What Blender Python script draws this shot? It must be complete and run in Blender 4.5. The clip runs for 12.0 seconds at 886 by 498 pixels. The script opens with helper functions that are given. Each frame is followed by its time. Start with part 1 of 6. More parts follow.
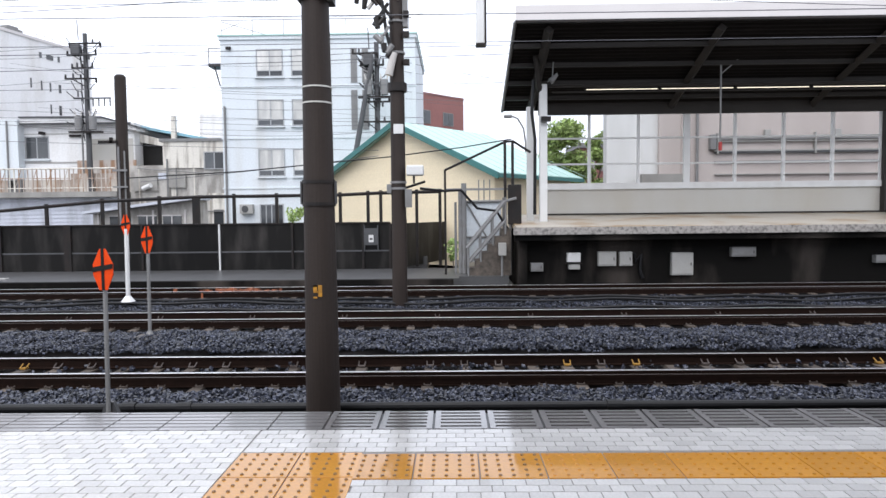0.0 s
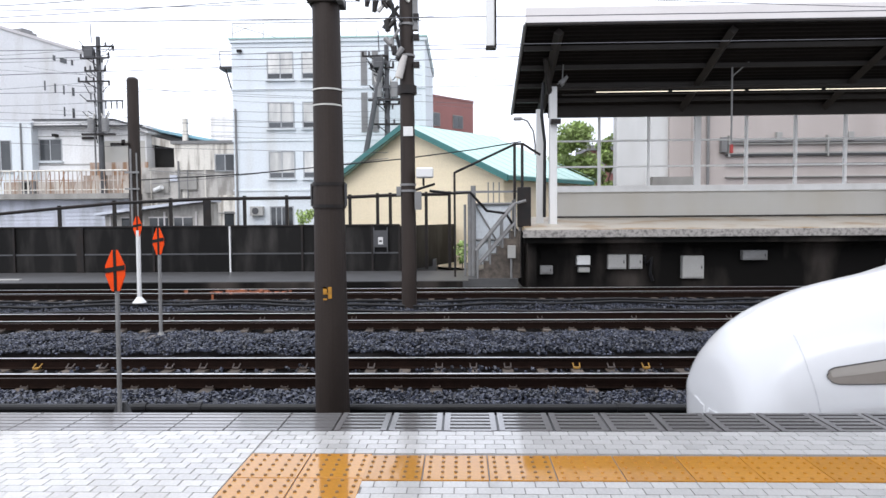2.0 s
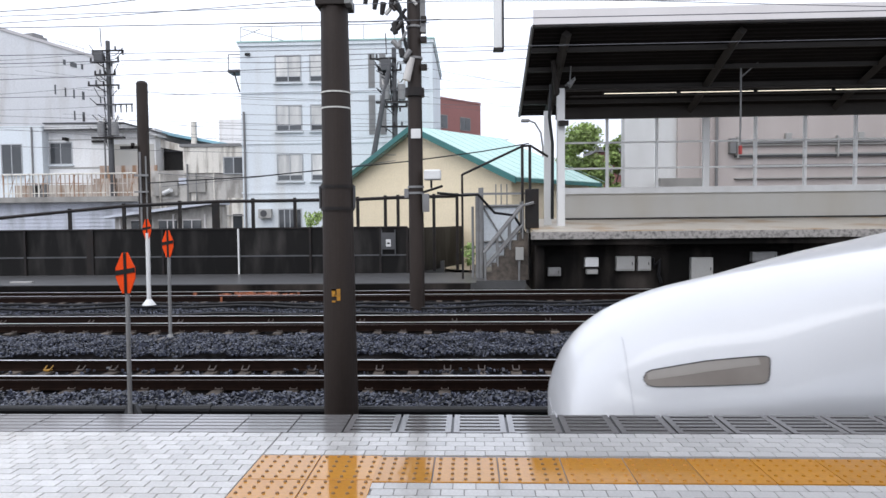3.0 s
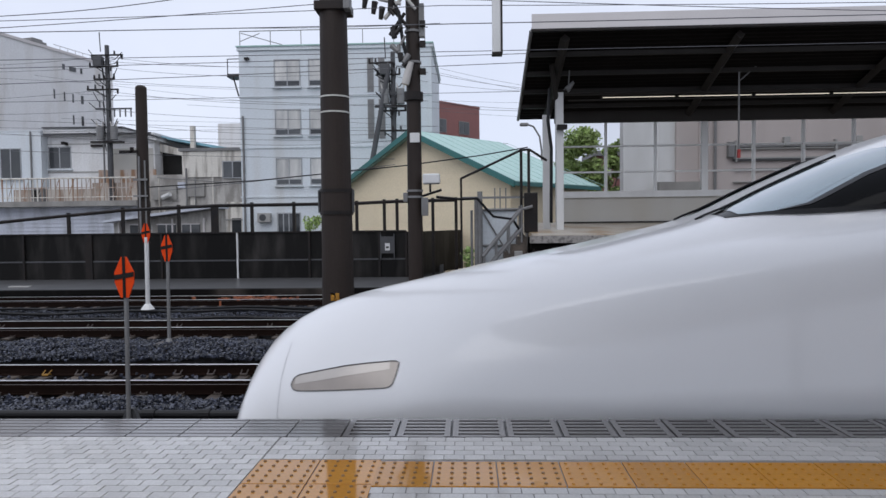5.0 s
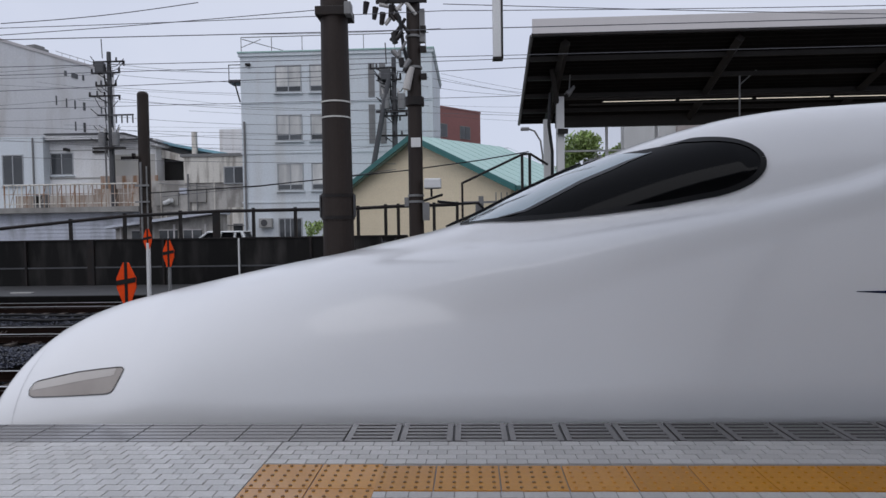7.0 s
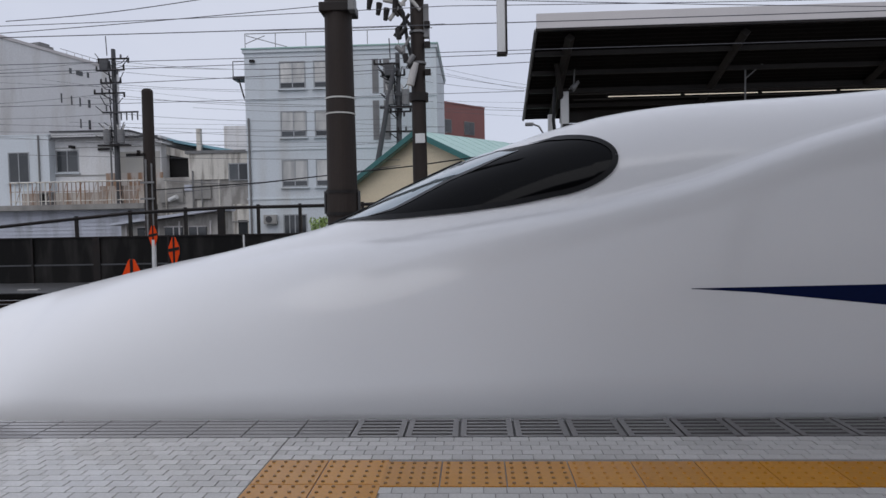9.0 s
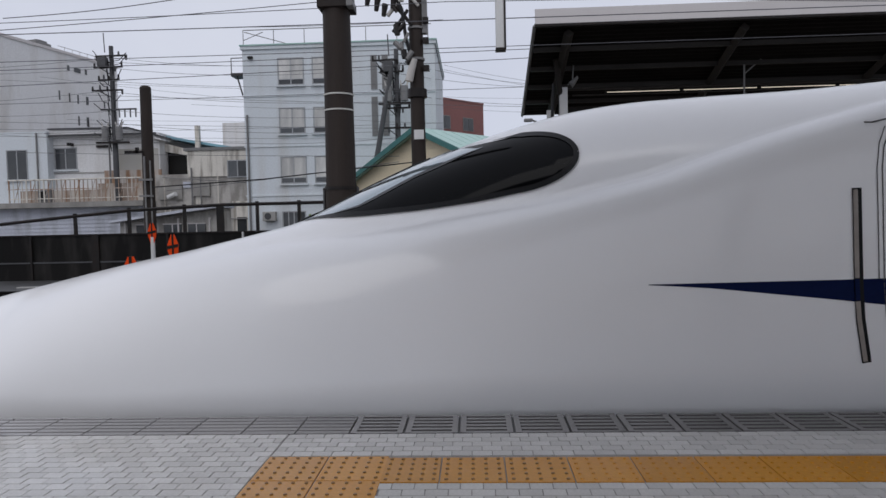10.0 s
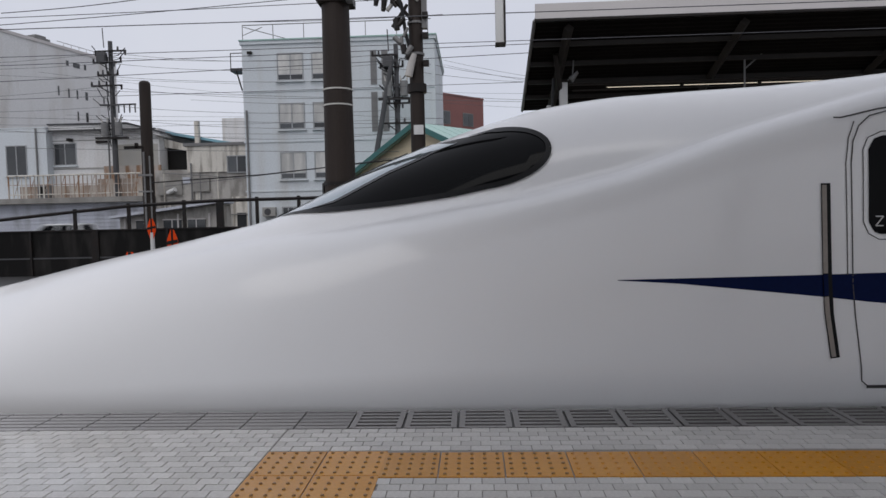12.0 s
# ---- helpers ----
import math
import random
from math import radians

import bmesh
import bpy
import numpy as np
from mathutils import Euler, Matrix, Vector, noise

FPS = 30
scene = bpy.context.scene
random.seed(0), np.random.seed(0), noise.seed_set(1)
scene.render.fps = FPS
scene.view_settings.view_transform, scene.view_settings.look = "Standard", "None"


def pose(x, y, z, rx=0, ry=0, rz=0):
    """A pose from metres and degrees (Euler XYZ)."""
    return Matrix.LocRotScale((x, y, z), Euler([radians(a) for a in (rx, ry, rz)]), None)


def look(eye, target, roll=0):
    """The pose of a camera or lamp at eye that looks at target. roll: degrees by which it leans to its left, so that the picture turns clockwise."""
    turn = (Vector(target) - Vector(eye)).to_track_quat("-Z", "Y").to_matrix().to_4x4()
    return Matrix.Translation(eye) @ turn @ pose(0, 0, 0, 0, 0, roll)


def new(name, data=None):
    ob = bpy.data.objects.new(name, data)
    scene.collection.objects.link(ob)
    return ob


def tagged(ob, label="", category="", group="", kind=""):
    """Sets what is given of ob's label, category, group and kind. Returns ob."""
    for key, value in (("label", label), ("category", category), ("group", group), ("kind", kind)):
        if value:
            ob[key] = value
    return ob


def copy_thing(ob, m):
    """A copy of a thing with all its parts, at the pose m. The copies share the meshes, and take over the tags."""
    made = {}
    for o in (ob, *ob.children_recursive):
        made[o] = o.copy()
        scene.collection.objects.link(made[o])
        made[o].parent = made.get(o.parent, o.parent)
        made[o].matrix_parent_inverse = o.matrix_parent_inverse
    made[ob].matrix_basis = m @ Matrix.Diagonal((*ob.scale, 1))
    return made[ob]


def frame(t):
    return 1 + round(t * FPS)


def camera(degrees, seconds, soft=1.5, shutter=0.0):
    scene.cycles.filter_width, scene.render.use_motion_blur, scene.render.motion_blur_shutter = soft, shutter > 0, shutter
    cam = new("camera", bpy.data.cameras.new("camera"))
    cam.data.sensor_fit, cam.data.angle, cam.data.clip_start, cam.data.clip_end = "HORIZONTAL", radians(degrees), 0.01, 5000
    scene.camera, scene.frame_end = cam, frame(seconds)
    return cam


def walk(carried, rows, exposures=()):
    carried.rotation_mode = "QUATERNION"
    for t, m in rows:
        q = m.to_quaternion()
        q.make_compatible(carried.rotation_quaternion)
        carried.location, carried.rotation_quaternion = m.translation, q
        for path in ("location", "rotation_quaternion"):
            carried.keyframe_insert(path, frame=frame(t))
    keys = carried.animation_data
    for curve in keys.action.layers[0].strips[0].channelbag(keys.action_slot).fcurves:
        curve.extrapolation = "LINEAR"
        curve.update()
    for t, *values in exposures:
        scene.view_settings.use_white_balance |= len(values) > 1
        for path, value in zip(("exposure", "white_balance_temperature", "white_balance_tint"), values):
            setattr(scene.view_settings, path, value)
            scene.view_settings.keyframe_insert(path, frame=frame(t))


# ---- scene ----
cam = camera(68.6, 12.0, soft=1.5, shutter=0.3)


def aim(ex, ey, ez, yaw, pitch, lean):
    """A camera pose: the eye, degrees to the left, degrees downwards, lean."""
    y, p = radians(yaw), radians(pitch)
    way = Vector((-math.sin(y) * math.cos(p), math.cos(y) * math.cos(p), -math.sin(p)))
    return look((ex, ey, ez), Vector((ex, ey, ez)) + way, lean)


PATH = [
    (0, -0.0000, 0.0000, 1.1630, 0.9000, 3.1000, -0.6000),
    (0.5, -0.0005, 0.0026, 1.1612, 0.9028, 2.8231, -0.6737),
    (1, -0.0003, 0.0014, 1.1613, 1.0634, 2.9349, -0.6596),
    (1.5, -0.0015, -0.0033, 1.1621, 1.3729, 2.9292, -0.6056),
    (2, -0.0032, -0.0090, 1.1627, 1.7131, 2.8827, -0.4716),
    (2.5, -0.0077, -0.0133, 1.1613, 2.2005, 2.7003, -0.5549),
    (3, -0.0122, -0.0131, 1.1622, 2.3767, 2.6916, -0.5966),
    (5, -0.0108, -0.0165, 1.1633, 2.2895, 2.3554, -0.6670),
    (5.5, -0.0136, -0.0250, 1.1634, 2.3512, 2.0884, -0.6324),
    (6, -0.0123, -0.0208, 1.1601, 2.3870, 1.9429, -0.6800),
    (6.5, -0.0112, -0.0166, 1.1581, 2.3693, 1.9458, -0.7848),
    (7, -0.0117, -0.0216, 1.1605, 2.4099, 1.9422, -0.8856),
    (9, -0.0148, -0.0177, 1.1607, 2.8204, 2.3027, -1.0896),
    (9.5, -0.0128, -0.0163, 1.1599, 2.8130, 2.4809, -1.2552),
    (10, -0.0143, -0.0150, 1.1602, 2.7590, 2.6267, -1.2702),
    (10.5, -0.0141, -0.0149, 1.1601, 2.7403, 2.7010, -1.2068),
    (11, -0.0112, -0.0111, 1.1603, 2.7130, 2.7936, -1.2274),
    (11.5, -0.0127, -0.0129, 1.1618, 2.6912, 2.8061, -1.2194),
    (12, -0.0082, -0.0078, 1.1562, 2.7678, 3.0200, -1.2932),
]
EXPOSURES = [(0, 1.18, 6350, 10), (2.0, 1.2, 6350, 10), (3.0, 0.95, 6280, 10), (3.8, 0.45, 6180, 10), (5.0, 0.17, 6140, 11), (6.0, -0.04, 6130, 12), (7.0, -0.12, 6130, 12), (9.0, -0.16, 6230, 12),
             (12.0, -0.16, 6500, 11)]
walk(cam, [(t, aim(*row)) for t, *row in PATH], EXPOSURES)

# ---- light: an overcast sky, a wide weak sun ----
world = bpy.data.worlds.new("sky")
scene.world = world
world.use_nodes = True
wn, wl = world.node_tree.nodes, world.node_tree.links
wn.clear()
w_out, w_bg = wn.new("ShaderNodeOutputWorld"), wn.new("ShaderNodeBackground")
w_sky, w_tc, w_noise, w_ramp, w_mix = (wn.new("ShaderNodeTexSky"), wn.new("ShaderNodeTexCoord"), wn.new("ShaderNodeTexNoise"),
                                       wn.new("ShaderNodeValToRGB"), wn.new("ShaderNodeMixRGB"))
w_sky.sky_type, w_sky.sun_disc = "NISHITA", False
w_sky.sun_elevation, w_sky.sun_rotation = radians(55), radians(200)
w_noise.inputs["Scale"].default_value, w_noise.inputs["Detail"].default_value = 2.2, 5
w_ramp.color_ramp.elements[0].position, w_ramp.color_ramp.elements[0].color = 0.3, (7.0, 7.3, 8.3, 1)
w_ramp.color_ramp.elements[1].position, w_ramp.color_ramp.elements[1].color = 0.7, (8.2, 8.4, 9.1, 1)
w_mix.inputs[0].default_value = 0.9
wl.new(w_tc.outputs["Generated"], w_noise.inputs["Vector"])
wl.new(w_noise.outputs[0], w_ramp.inputs[0])
wl.new(w_sky.outputs[0], w_mix.inputs[1])
wl.new(w_ramp.outputs[0], w_mix.inputs[2])
wl.new(w_mix.outputs[0], w_bg.inputs[0])
w_bg.inputs[1].default_value = 0.1
wl.new(w_bg.outputs[0], w_out.inputs[0])
sun = new("sun", bpy.data.lights.new("sun", "SUN"))
sun.data.energy, sun.data.angle, sun.data.color = 1.1, radians(60), (1.0, 0.97, 0.93)
sun.matrix_world = look((0, 0, 60), (10, 38, 0))


# ---- materials ----
def mat(name, base, rough=0.6, metal=0.0, second=None, amount=0.5, scale=3.0, fine=40.0, bump=0.15, coat=0.0, coat_rough=0.08,
        island=0.0, each=0.0, spec=0.5, streak=0.0, relief=0.01, grit=1.0, edge=(0.35, 0.72), wet_to=None, film_ior=1.5):
    """A surface with two scales of variation: broad patches towards the second colour, fine grain, bump; streaks run down."""
    m = bpy.data.materials.new(name)
    m.use_nodes = True
    n, l = m.node_tree.nodes, m.node_tree.links
    b = n["Principled BSDF"]
    b.inputs["Metallic"].default_value, b.inputs["Roughness"].default_value = metal, rough
    b.inputs["Specular IOR Level"].default_value = spec
    b.inputs["Coat Weight"].default_value, b.inputs["Coat Roughness"].default_value = coat, coat_rough
    second = second or tuple(c * 0.7 for c in base)
    tc, big, small = n.new("ShaderNodeTexCoord"), n.new("ShaderNodeTexNoise"), n.new("ShaderNodeTexNoise")
    big.inputs["Scale"].default_value, big.inputs["Detail"].default_value = scale, 6
    small.inputs["Scale"].default_value, small.inputs["Detail"].default_value = fine, 4
    stretch = n.new("ShaderNodeMapping")
    stretch.inputs["Scale"].default_value = (1, 1, 1 if not streak else 1 / (1 + streak))
    l.new(tc.outputs["Object"], stretch.inputs[0])
    l.new(stretch.outputs[0], big.inputs["Vector"])
    l.new(tc.outputs["Object"], small.inputs["Vector"])
    ramp = n.new("ShaderNodeValToRGB")
    ramp.color_ramp.elements[0].position, ramp.color_ramp.elements[1].position = edge
    l.new(big.outputs[0], ramp.inputs[0])
    mix = n.new("ShaderNodeMixRGB")
    mix.inputs[1].default_value, mix.inputs[2].default_value = (*base, 1), (*second, 1)
    fac = n.new("ShaderNodeMath")
    fac.operation = "MULTIPLY"
    fac.inputs[1].default_value = amount
    l.new(ramp.outputs[0], fac.inputs[0])
    l.new(fac.outputs[0], mix.inputs[0])
    grain = n.new("ShaderNodeMapRange")
    grain.inputs["To Min"].default_value, grain.inputs["To Max"].default_value = 1 - 0.2 * grit, 1 + 0.15 * grit
    l.new(small.outputs[0], grain.inputs[0])
    hsv = n.new("ShaderNodeHueSaturation")
    l.new(mix.outputs[0], hsv.inputs["Color"])
    value = grain.outputs[0]
    if island or each:
        src = n.new("ShaderNodeNewGeometry").outputs["Random Per Island"] if island else n.new("ShaderNodeObjectInfo").outputs["Random"]
        k = island or each
        rng, mul = n.new("ShaderNodeMapRange"), n.new("ShaderNodeMath")
        rng.inputs["To Min"].default_value, rng.inputs["To Max"].default_value = 1 - k, 1 + k
        mul.operation = "MULTIPLY"
        l.new(src, rng.inputs[0])
        l.new(rng.outputs[0], mul.inputs[0])
        l.new(value, mul.inputs[1])
        value = mul.outputs[0]
    l.new(value, hsv.inputs["Value"])
    l.new(hsv.outputs[0], b.inputs["Base Color"])
    if wet_to is not None:
        where, split, drift, reach = (n.new("ShaderNodeNewGeometry"), n.new("ShaderNodeSeparateXYZ"), n.new("ShaderNodeTexNoise"), n.new("ShaderNodeMath"))
        drift.inputs["Scale"].default_value, drift.inputs["Detail"].default_value = 1.6, 4
        l.new(where.outputs["Position"], split.inputs[0])
        l.new(where.outputs["Position"], drift.inputs["Vector"])
        reach.operation = "MULTIPLY_ADD"
        reach.inputs[1].default_value = 1.6
        l.new(drift.outputs[0], reach.inputs[0])
        l.new(split.outputs[0], reach.inputs[2])
        film = n.new("ShaderNodeMapRange")
        film.inputs["From Min"].default_value, film.inputs["From Max"].default_value = wet_to + 0.3, wet_to + 1.5
        film.inputs["To Min"].default_value, film.inputs["To Max"].default_value = coat, coat * 0.12
        l.new(reach.outputs[0], film.inputs[0])
        l.new(film.outputs[0], b.inputs["Coat Weight"])
        b.inputs["Coat IOR"].default_value = film_ior
    if bump:
        bp = n.new("ShaderNodeBump")
        bp.inputs["Strength"].default_value, bp.inputs["Distance"].default_value = bump, relief
        l.new(small.outputs[0], bp.inputs["Height"])
        l.new(bp.outputs[0], b.inputs["Normal"])
    return m


def glow(name, color, strength):
    m = bpy.data.materials.new(name)
    m.use_nodes = True
    b = m.node_tree.nodes["Principled BSDF"]
    b.inputs["Emission Color"].default_value, b.inputs["Emission Strength"].default_value = (*color, 1), strength
    return m


TRAIN_WHITE = mat("train_white", (0.82, 0.815, 0.81), 0.34, second=(0.79, 0.79, 0.79), amount=0.5, scale=1.2, bump=0.0, coat=0.75, coat_rough=0.1, grit=0.03)
TRAIN_GLASS = mat("cab_glass", (0.003, 0.0032, 0.0036), 0.05, second=(0.002, 0.002, 0.003), bump=0.0, spec=0.07)
# Pale blue half-metal base paints the sky's reflection on the windscreen.
WINDSCREEN = mat("windscreen", (0.3, 0.37, 0.4), 0.06, metal=0.6, second=(0.25, 0.31, 0.34), bump=0.0, spec=0.9, coat=1.0, coat_rough=0.02, grit=0.1)
DARK_GREY = mat("dark_grey_steel", (0.06, 0.061, 0.065), 0.55, second=(0.035, 0.034, 0.034), scale=3, bump=0.1)
TRAIN_BLUE = mat("stripe_blue", (0.003, 0.009, 0.05), 0.45, bump=0.0, second=(0.003, 0.008, 0.042), spec=0.06)
SEAM = mat("seam_dark", (0.05, 0.047, 0.045), 0.6, bump=0.0)
GASKET = mat("gasket_black", (0.007, 0.007, 0.008), 0.35, bump=0.02, spec=0.15)
LIGHT_COVER = mat("headlight_cover", (0.36, 0.32, 0.28), 0.22, metal=0.25, second=(0.26, 0.22, 0.19), amount=0.7, scale=2, bump=0.0, coat=0.35, coat_rough=0.03, grit=0.1)
COVER_PALE = mat("cover_pale", (0.52, 0.48, 0.43), 0.2, metal=0.3, second=(0.4, 0.36, 0.32), scale=2.5, bump=0.0, coat=0.5, coat_rough=0.03, grit=0.1)
# Grey-tan for the shaded white side wall of the grab recess.
GRAB = mat("grab_recess", (0.3, 0.265, 0.235), 0.45, second=(0.2, 0.17, 0.15), scale=6, bump=0.03)
STEEL = mat("steel_bright", (0.2, 0.18, 0.165), 0.35, metal=0.8, bump=0.05)
RAIL_TOP = mat("rail_head", (0.85, 0.85, 0.86), 0.32, metal=1.0, second=(0.75, 0.74, 0.73), bump=0.02)
RAIL_RUST = mat("rail_rust", (0.014, 0.0075, 0.0055), 0.6, second=(0.005, 0.0035, 0.003), scale=6, bump=0.3, spec=0.06)
CLIP = mat("clip_steel", (0.12, 0.1, 0.09), 0.35, metal=0.5, second=(0.05, 0.035, 0.03), scale=30)
CLIP_YELLOW = mat("clip_yellow", (0.34, 0.18, 0.025), 0.5, second=(0.1, 0.06, 0.02), scale=30)
SLEEPER = mat("sleeper_concrete", (0.11, 0.088, 0.07), 0.6, second=(0.018, 0.014, 0.011), amount=0.9, scale=5, bump=0.4, each=0.3)
STONE = mat("ballast_stone", (0.036, 0.04, 0.058), 0.4, second=(0.011, 0.013, 0.02), amount=0.9, scale=8, fine=60, bump=0.3, island=0.9, coat=0.1, coat_rough=0.2)
# Darker than wet ballast: the deep shade between stones is in the colour.
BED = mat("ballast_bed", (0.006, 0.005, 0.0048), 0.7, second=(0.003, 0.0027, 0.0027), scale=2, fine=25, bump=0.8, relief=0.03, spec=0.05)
GROUND = mat("wet_earth", (0.1, 0.095, 0.09), 0.6, second=(0.05, 0.045, 0.04), scale=0.2, fine=6, bump=0.4, relief=0.02)
TILE = mat("wet_tile", (0.61, 0.595, 0.575), 0.35, second=(0.44, 0.415, 0.375), amount=0.7, scale=2.0, fine=70, bump=0.05, each=0.1, coat=0.75, coat_rough=0.07, spec=0.1, wet_to=0.7)
TILE_REST = mat("wet_tile_rest", (0.61, 0.595, 0.575), 0.35, second=(0.44, 0.415, 0.375), amount=0.7, scale=2.0, fine=70, bump=0.05, island=0.1, coat=0.75, coat_rough=0.07, spec=0.1, wet_to=0.7)
GROUT = mat("grout", (0.29, 0.275, 0.255), 0.6, second=(0.2, 0.185, 0.17), scale=3, bump=0.2, coat=0.3)
TACTILE = mat("tactile_yellow", (0.6, 0.27, 0.026), 0.4, second=(0.5, 0.2, 0.018), amount=0.9, scale=2.2, fine=55, bump=0.08, each=0.08, coat=1.0, coat_rough=0.05, spec=0.05, wet_to=0.7, film_ior=1.55)
DOT = mat("tactile_dot", (0.22, 0.11, 0.035), 0.5, second=(0.4, 0.22, 0.06), scale=25, bump=0.1)
GRATE = mat("edge_grate", (0.19, 0.18, 0.175), 0.3, second=(0.13, 0.12, 0.115), scale=2, fine=50, bump=0.1, each=0.15, coat=1.0, coat_rough=0.08, spec=0.1, wet_to=0.7, film_ior=1.7)
SLOT = mat("grate_slot", (0.03, 0.03, 0.03), 0.5, bump=0.0, coat=0.3)
CONCRETE = mat("old_concrete", (0.3, 0.29, 0.27), 0.7, second=(0.14, 0.13, 0.12), amount=0.8, scale=0.9, fine=14, bump=0.3, streak=2)
PAVING = mat("wet_paving", (0.068, 0.068, 0.069), 0.45, second=(0.036, 0.035, 0.034), scale=0.6, fine=14, bump=0.2, coat=0.2, coat_rough=0.2)
# Near-black base carries the shade under the far platform; paler patches are stains.
DARK_WALL = mat("wall_in_shade", (0.007, 0.0065, 0.006), 0.7, second=(0.06, 0.051, 0.045), amount=0.9, scale=0.6, bump=0.3, streak=2, spec=0.05, edge=(0.5, 0.7))
POLE = mat("pole_concrete", (0.029, 0.021, 0.017), 0.6, second=(0.014, 0.0095, 0.008), scale=2, fine=30, bump=0.25, streak=3, spec=0.25, edge=(0.45, 0.62))
POLE_TOP = mat("pole_cap", (0.13, 0.13, 0.125), 0.55, second=(0.08, 0.08, 0.08), scale=4)
BAND = mat("white_band", (0.55, 0.54, 0.5), 0.5, bump=0.05)
BLACK_STEEL = mat("black_steel", (0.014, 0.013, 0.013), 0.45, second=(0.03, 0.02, 0.015), scale=3, fine=30, bump=0.15, spec=0.2)
FENCE = mat("fence_panel", (0.006, 0.0055, 0.005), 0.5, second=(0.034, 0.031, 0.029), amount=0.75, scale=1.6, fine=20, bump=0.15, streak=3, each=0.35, spec=0.15, edge=(0.48, 0.72))
GREY_STEEL = mat("grey_steel", (0.19, 0.19, 0.19), 0.5, second=(0.12, 0.11, 0.1), scale=4, bump=0.1)
WHITE_PAINT = mat("white_paint", (0.64, 0.64, 0.63), 0.5, second=(0.5, 0.49, 0.47), scale=2, bump=0.05, streak=3)
ORANGE = mat("orange_board", (0.72, 0.062, 0.005), 0.6, second=(0.58, 0.04, 0.004), scale=6, bump=0.02, spec=0.15)
BLACK = mat("black_paint", (0.012, 0.011, 0.01), 0.5, bump=0.05, spec=0.2)
YELLOW = mat("yellow_paint", (0.55, 0.25, 0.01), 0.6, second=(0.2, 0.1, 0.02), scale=20, amount=0.9, bump=0.1)
WALL_WHITE = mat("white_render", (0.62, 0.66, 0.69), 0.8, second=(0.53, 0.535, 0.525), amount=0.75, scale=0.7, fine=10, bump=0.08, streak=6, edge=(0.5, 0.72))
WALL_LEFT = mat("pale_render", (0.72, 0.72, 0.72), 0.8, second=(0.55, 0.53, 0.5), amount=0.8, scale=0.6, fine=8, bump=0.08, streak=5, edge=(0.48, 0.7))
WALL_CREAM = mat("cream_render", (0.64, 0.61, 0.55), 0.8, second=(0.27, 0.245, 0.21), amount=0.85, scale=2.6, fine=10, bump=0.12, streak=7, edge=(0.5, 0.66))
WALL_STAIN = mat("stained_concrete", (0.45, 0.43, 0.4), 0.8, second=(0.24, 0.225, 0.205), amount=0.9, scale=1.5, fine=9, bump=0.2, streak=2, edge=(0.44, 0.6))
SHEET_BLUE = mat("blue_grey_sheet", (0.52, 0.54, 0.6), 0.6, second=(0.34, 0.35, 0.38), amount=0.8, scale=1.2, fine=10, bump=0.1, streak=3, edge=(0.46, 0.64))
WALL_YELLOW = mat("yellow_siding", (0.73, 0.63, 0.45), 0.7, second=(0.68, 0.57, 0.39), scale=0.7, fine=15, bump=0.05, each=0.03)
ROOF_GREEN = mat("green_roof", (0.36, 0.53, 0.48), 0.4, second=(0.3, 0.47, 0.43), scale=0.6, fine=8, bump=0.06)
TRIM_GREEN = mat("green_trim", (0.035, 0.15, 0.14), 0.5, second=(0.03, 0.11, 0.1), scale=2)
ROOF_BLUE = mat("blue_roof", (0.24, 0.48, 0.58), 0.45, second=(0.2, 0.3, 0.34), scale=0.8)
BRICK_RED = mat("red_brick_wall", (0.24, 0.105, 0.095), 0.8, second=(0.18, 0.08, 0.07), scale=0.3, fine=5, bump=0.1)
WINDOW = mat("window_glass", (0.05, 0.055, 0.06), 0.05, second=(0.1, 0.1, 0.1), scale=0.7, bump=0.0, each=0.5)
BLIND = mat("window_blind", (0.6, 0.59, 0.56), 0.2, second=(0.3, 0.3, 0.3), amount=0.8, scale=2.2, bump=0.0, each=0.35, coat=0.4, streak=5)
FRAME = mat("window_frame", (0.36, 0.37, 0.38), 0.4, metal=0.1, bump=0.0)
RUSTY = mat("rusty_rail", (0.3, 0.18, 0.11), 0.8, second=(0.5, 0.46, 0.42), amount=0.95, scale=2, fine=15, bump=0.1, streak=6, edge=(0.42, 0.56))
SOFFIT = mat("soffit_paint", (0.42, 0.41, 0.4), 0.7, second=(0.33, 0.32, 0.31), scale=0.8, fine=12, bump=0.05)
RUST_RED = mat("rust_red", (0.3, 0.085, 0.03), 0.85, second=(0.12, 0.045, 0.025), scale=9, fine=30, bump=0.2, island=0.4)
BROWN_STAIN = mat("brown_stain", (0.3, 0.235, 0.19), 0.85, second=(0.52, 0.48, 0.43), amount=0.9, scale=1.8, fine=12, bump=0.1, streak=3, edge=(0.42, 0.62))
# Roof sheet and beams: shade below the shelter roof darkens both colours.
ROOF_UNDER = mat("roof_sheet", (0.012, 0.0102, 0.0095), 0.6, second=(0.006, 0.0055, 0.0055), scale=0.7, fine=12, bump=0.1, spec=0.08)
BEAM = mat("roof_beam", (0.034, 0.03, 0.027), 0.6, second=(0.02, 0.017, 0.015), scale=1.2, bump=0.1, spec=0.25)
FASCIA = mat("roof_fascia", (0.6, 0.57, 0.56), 0.5, second=(0.5, 0.47, 0.46), scale=0.6, bump=0.04)
PLAT_FLOOR = mat("platform_floor", (0.42, 0.375, 0.31), 0.4, second=(0.3, 0.2, 0.1), amount=0.95, scale=0.5, fine=10, bump=0.06, coat=0.2, coat_rough=0.2, edge=(0.5, 0.62))
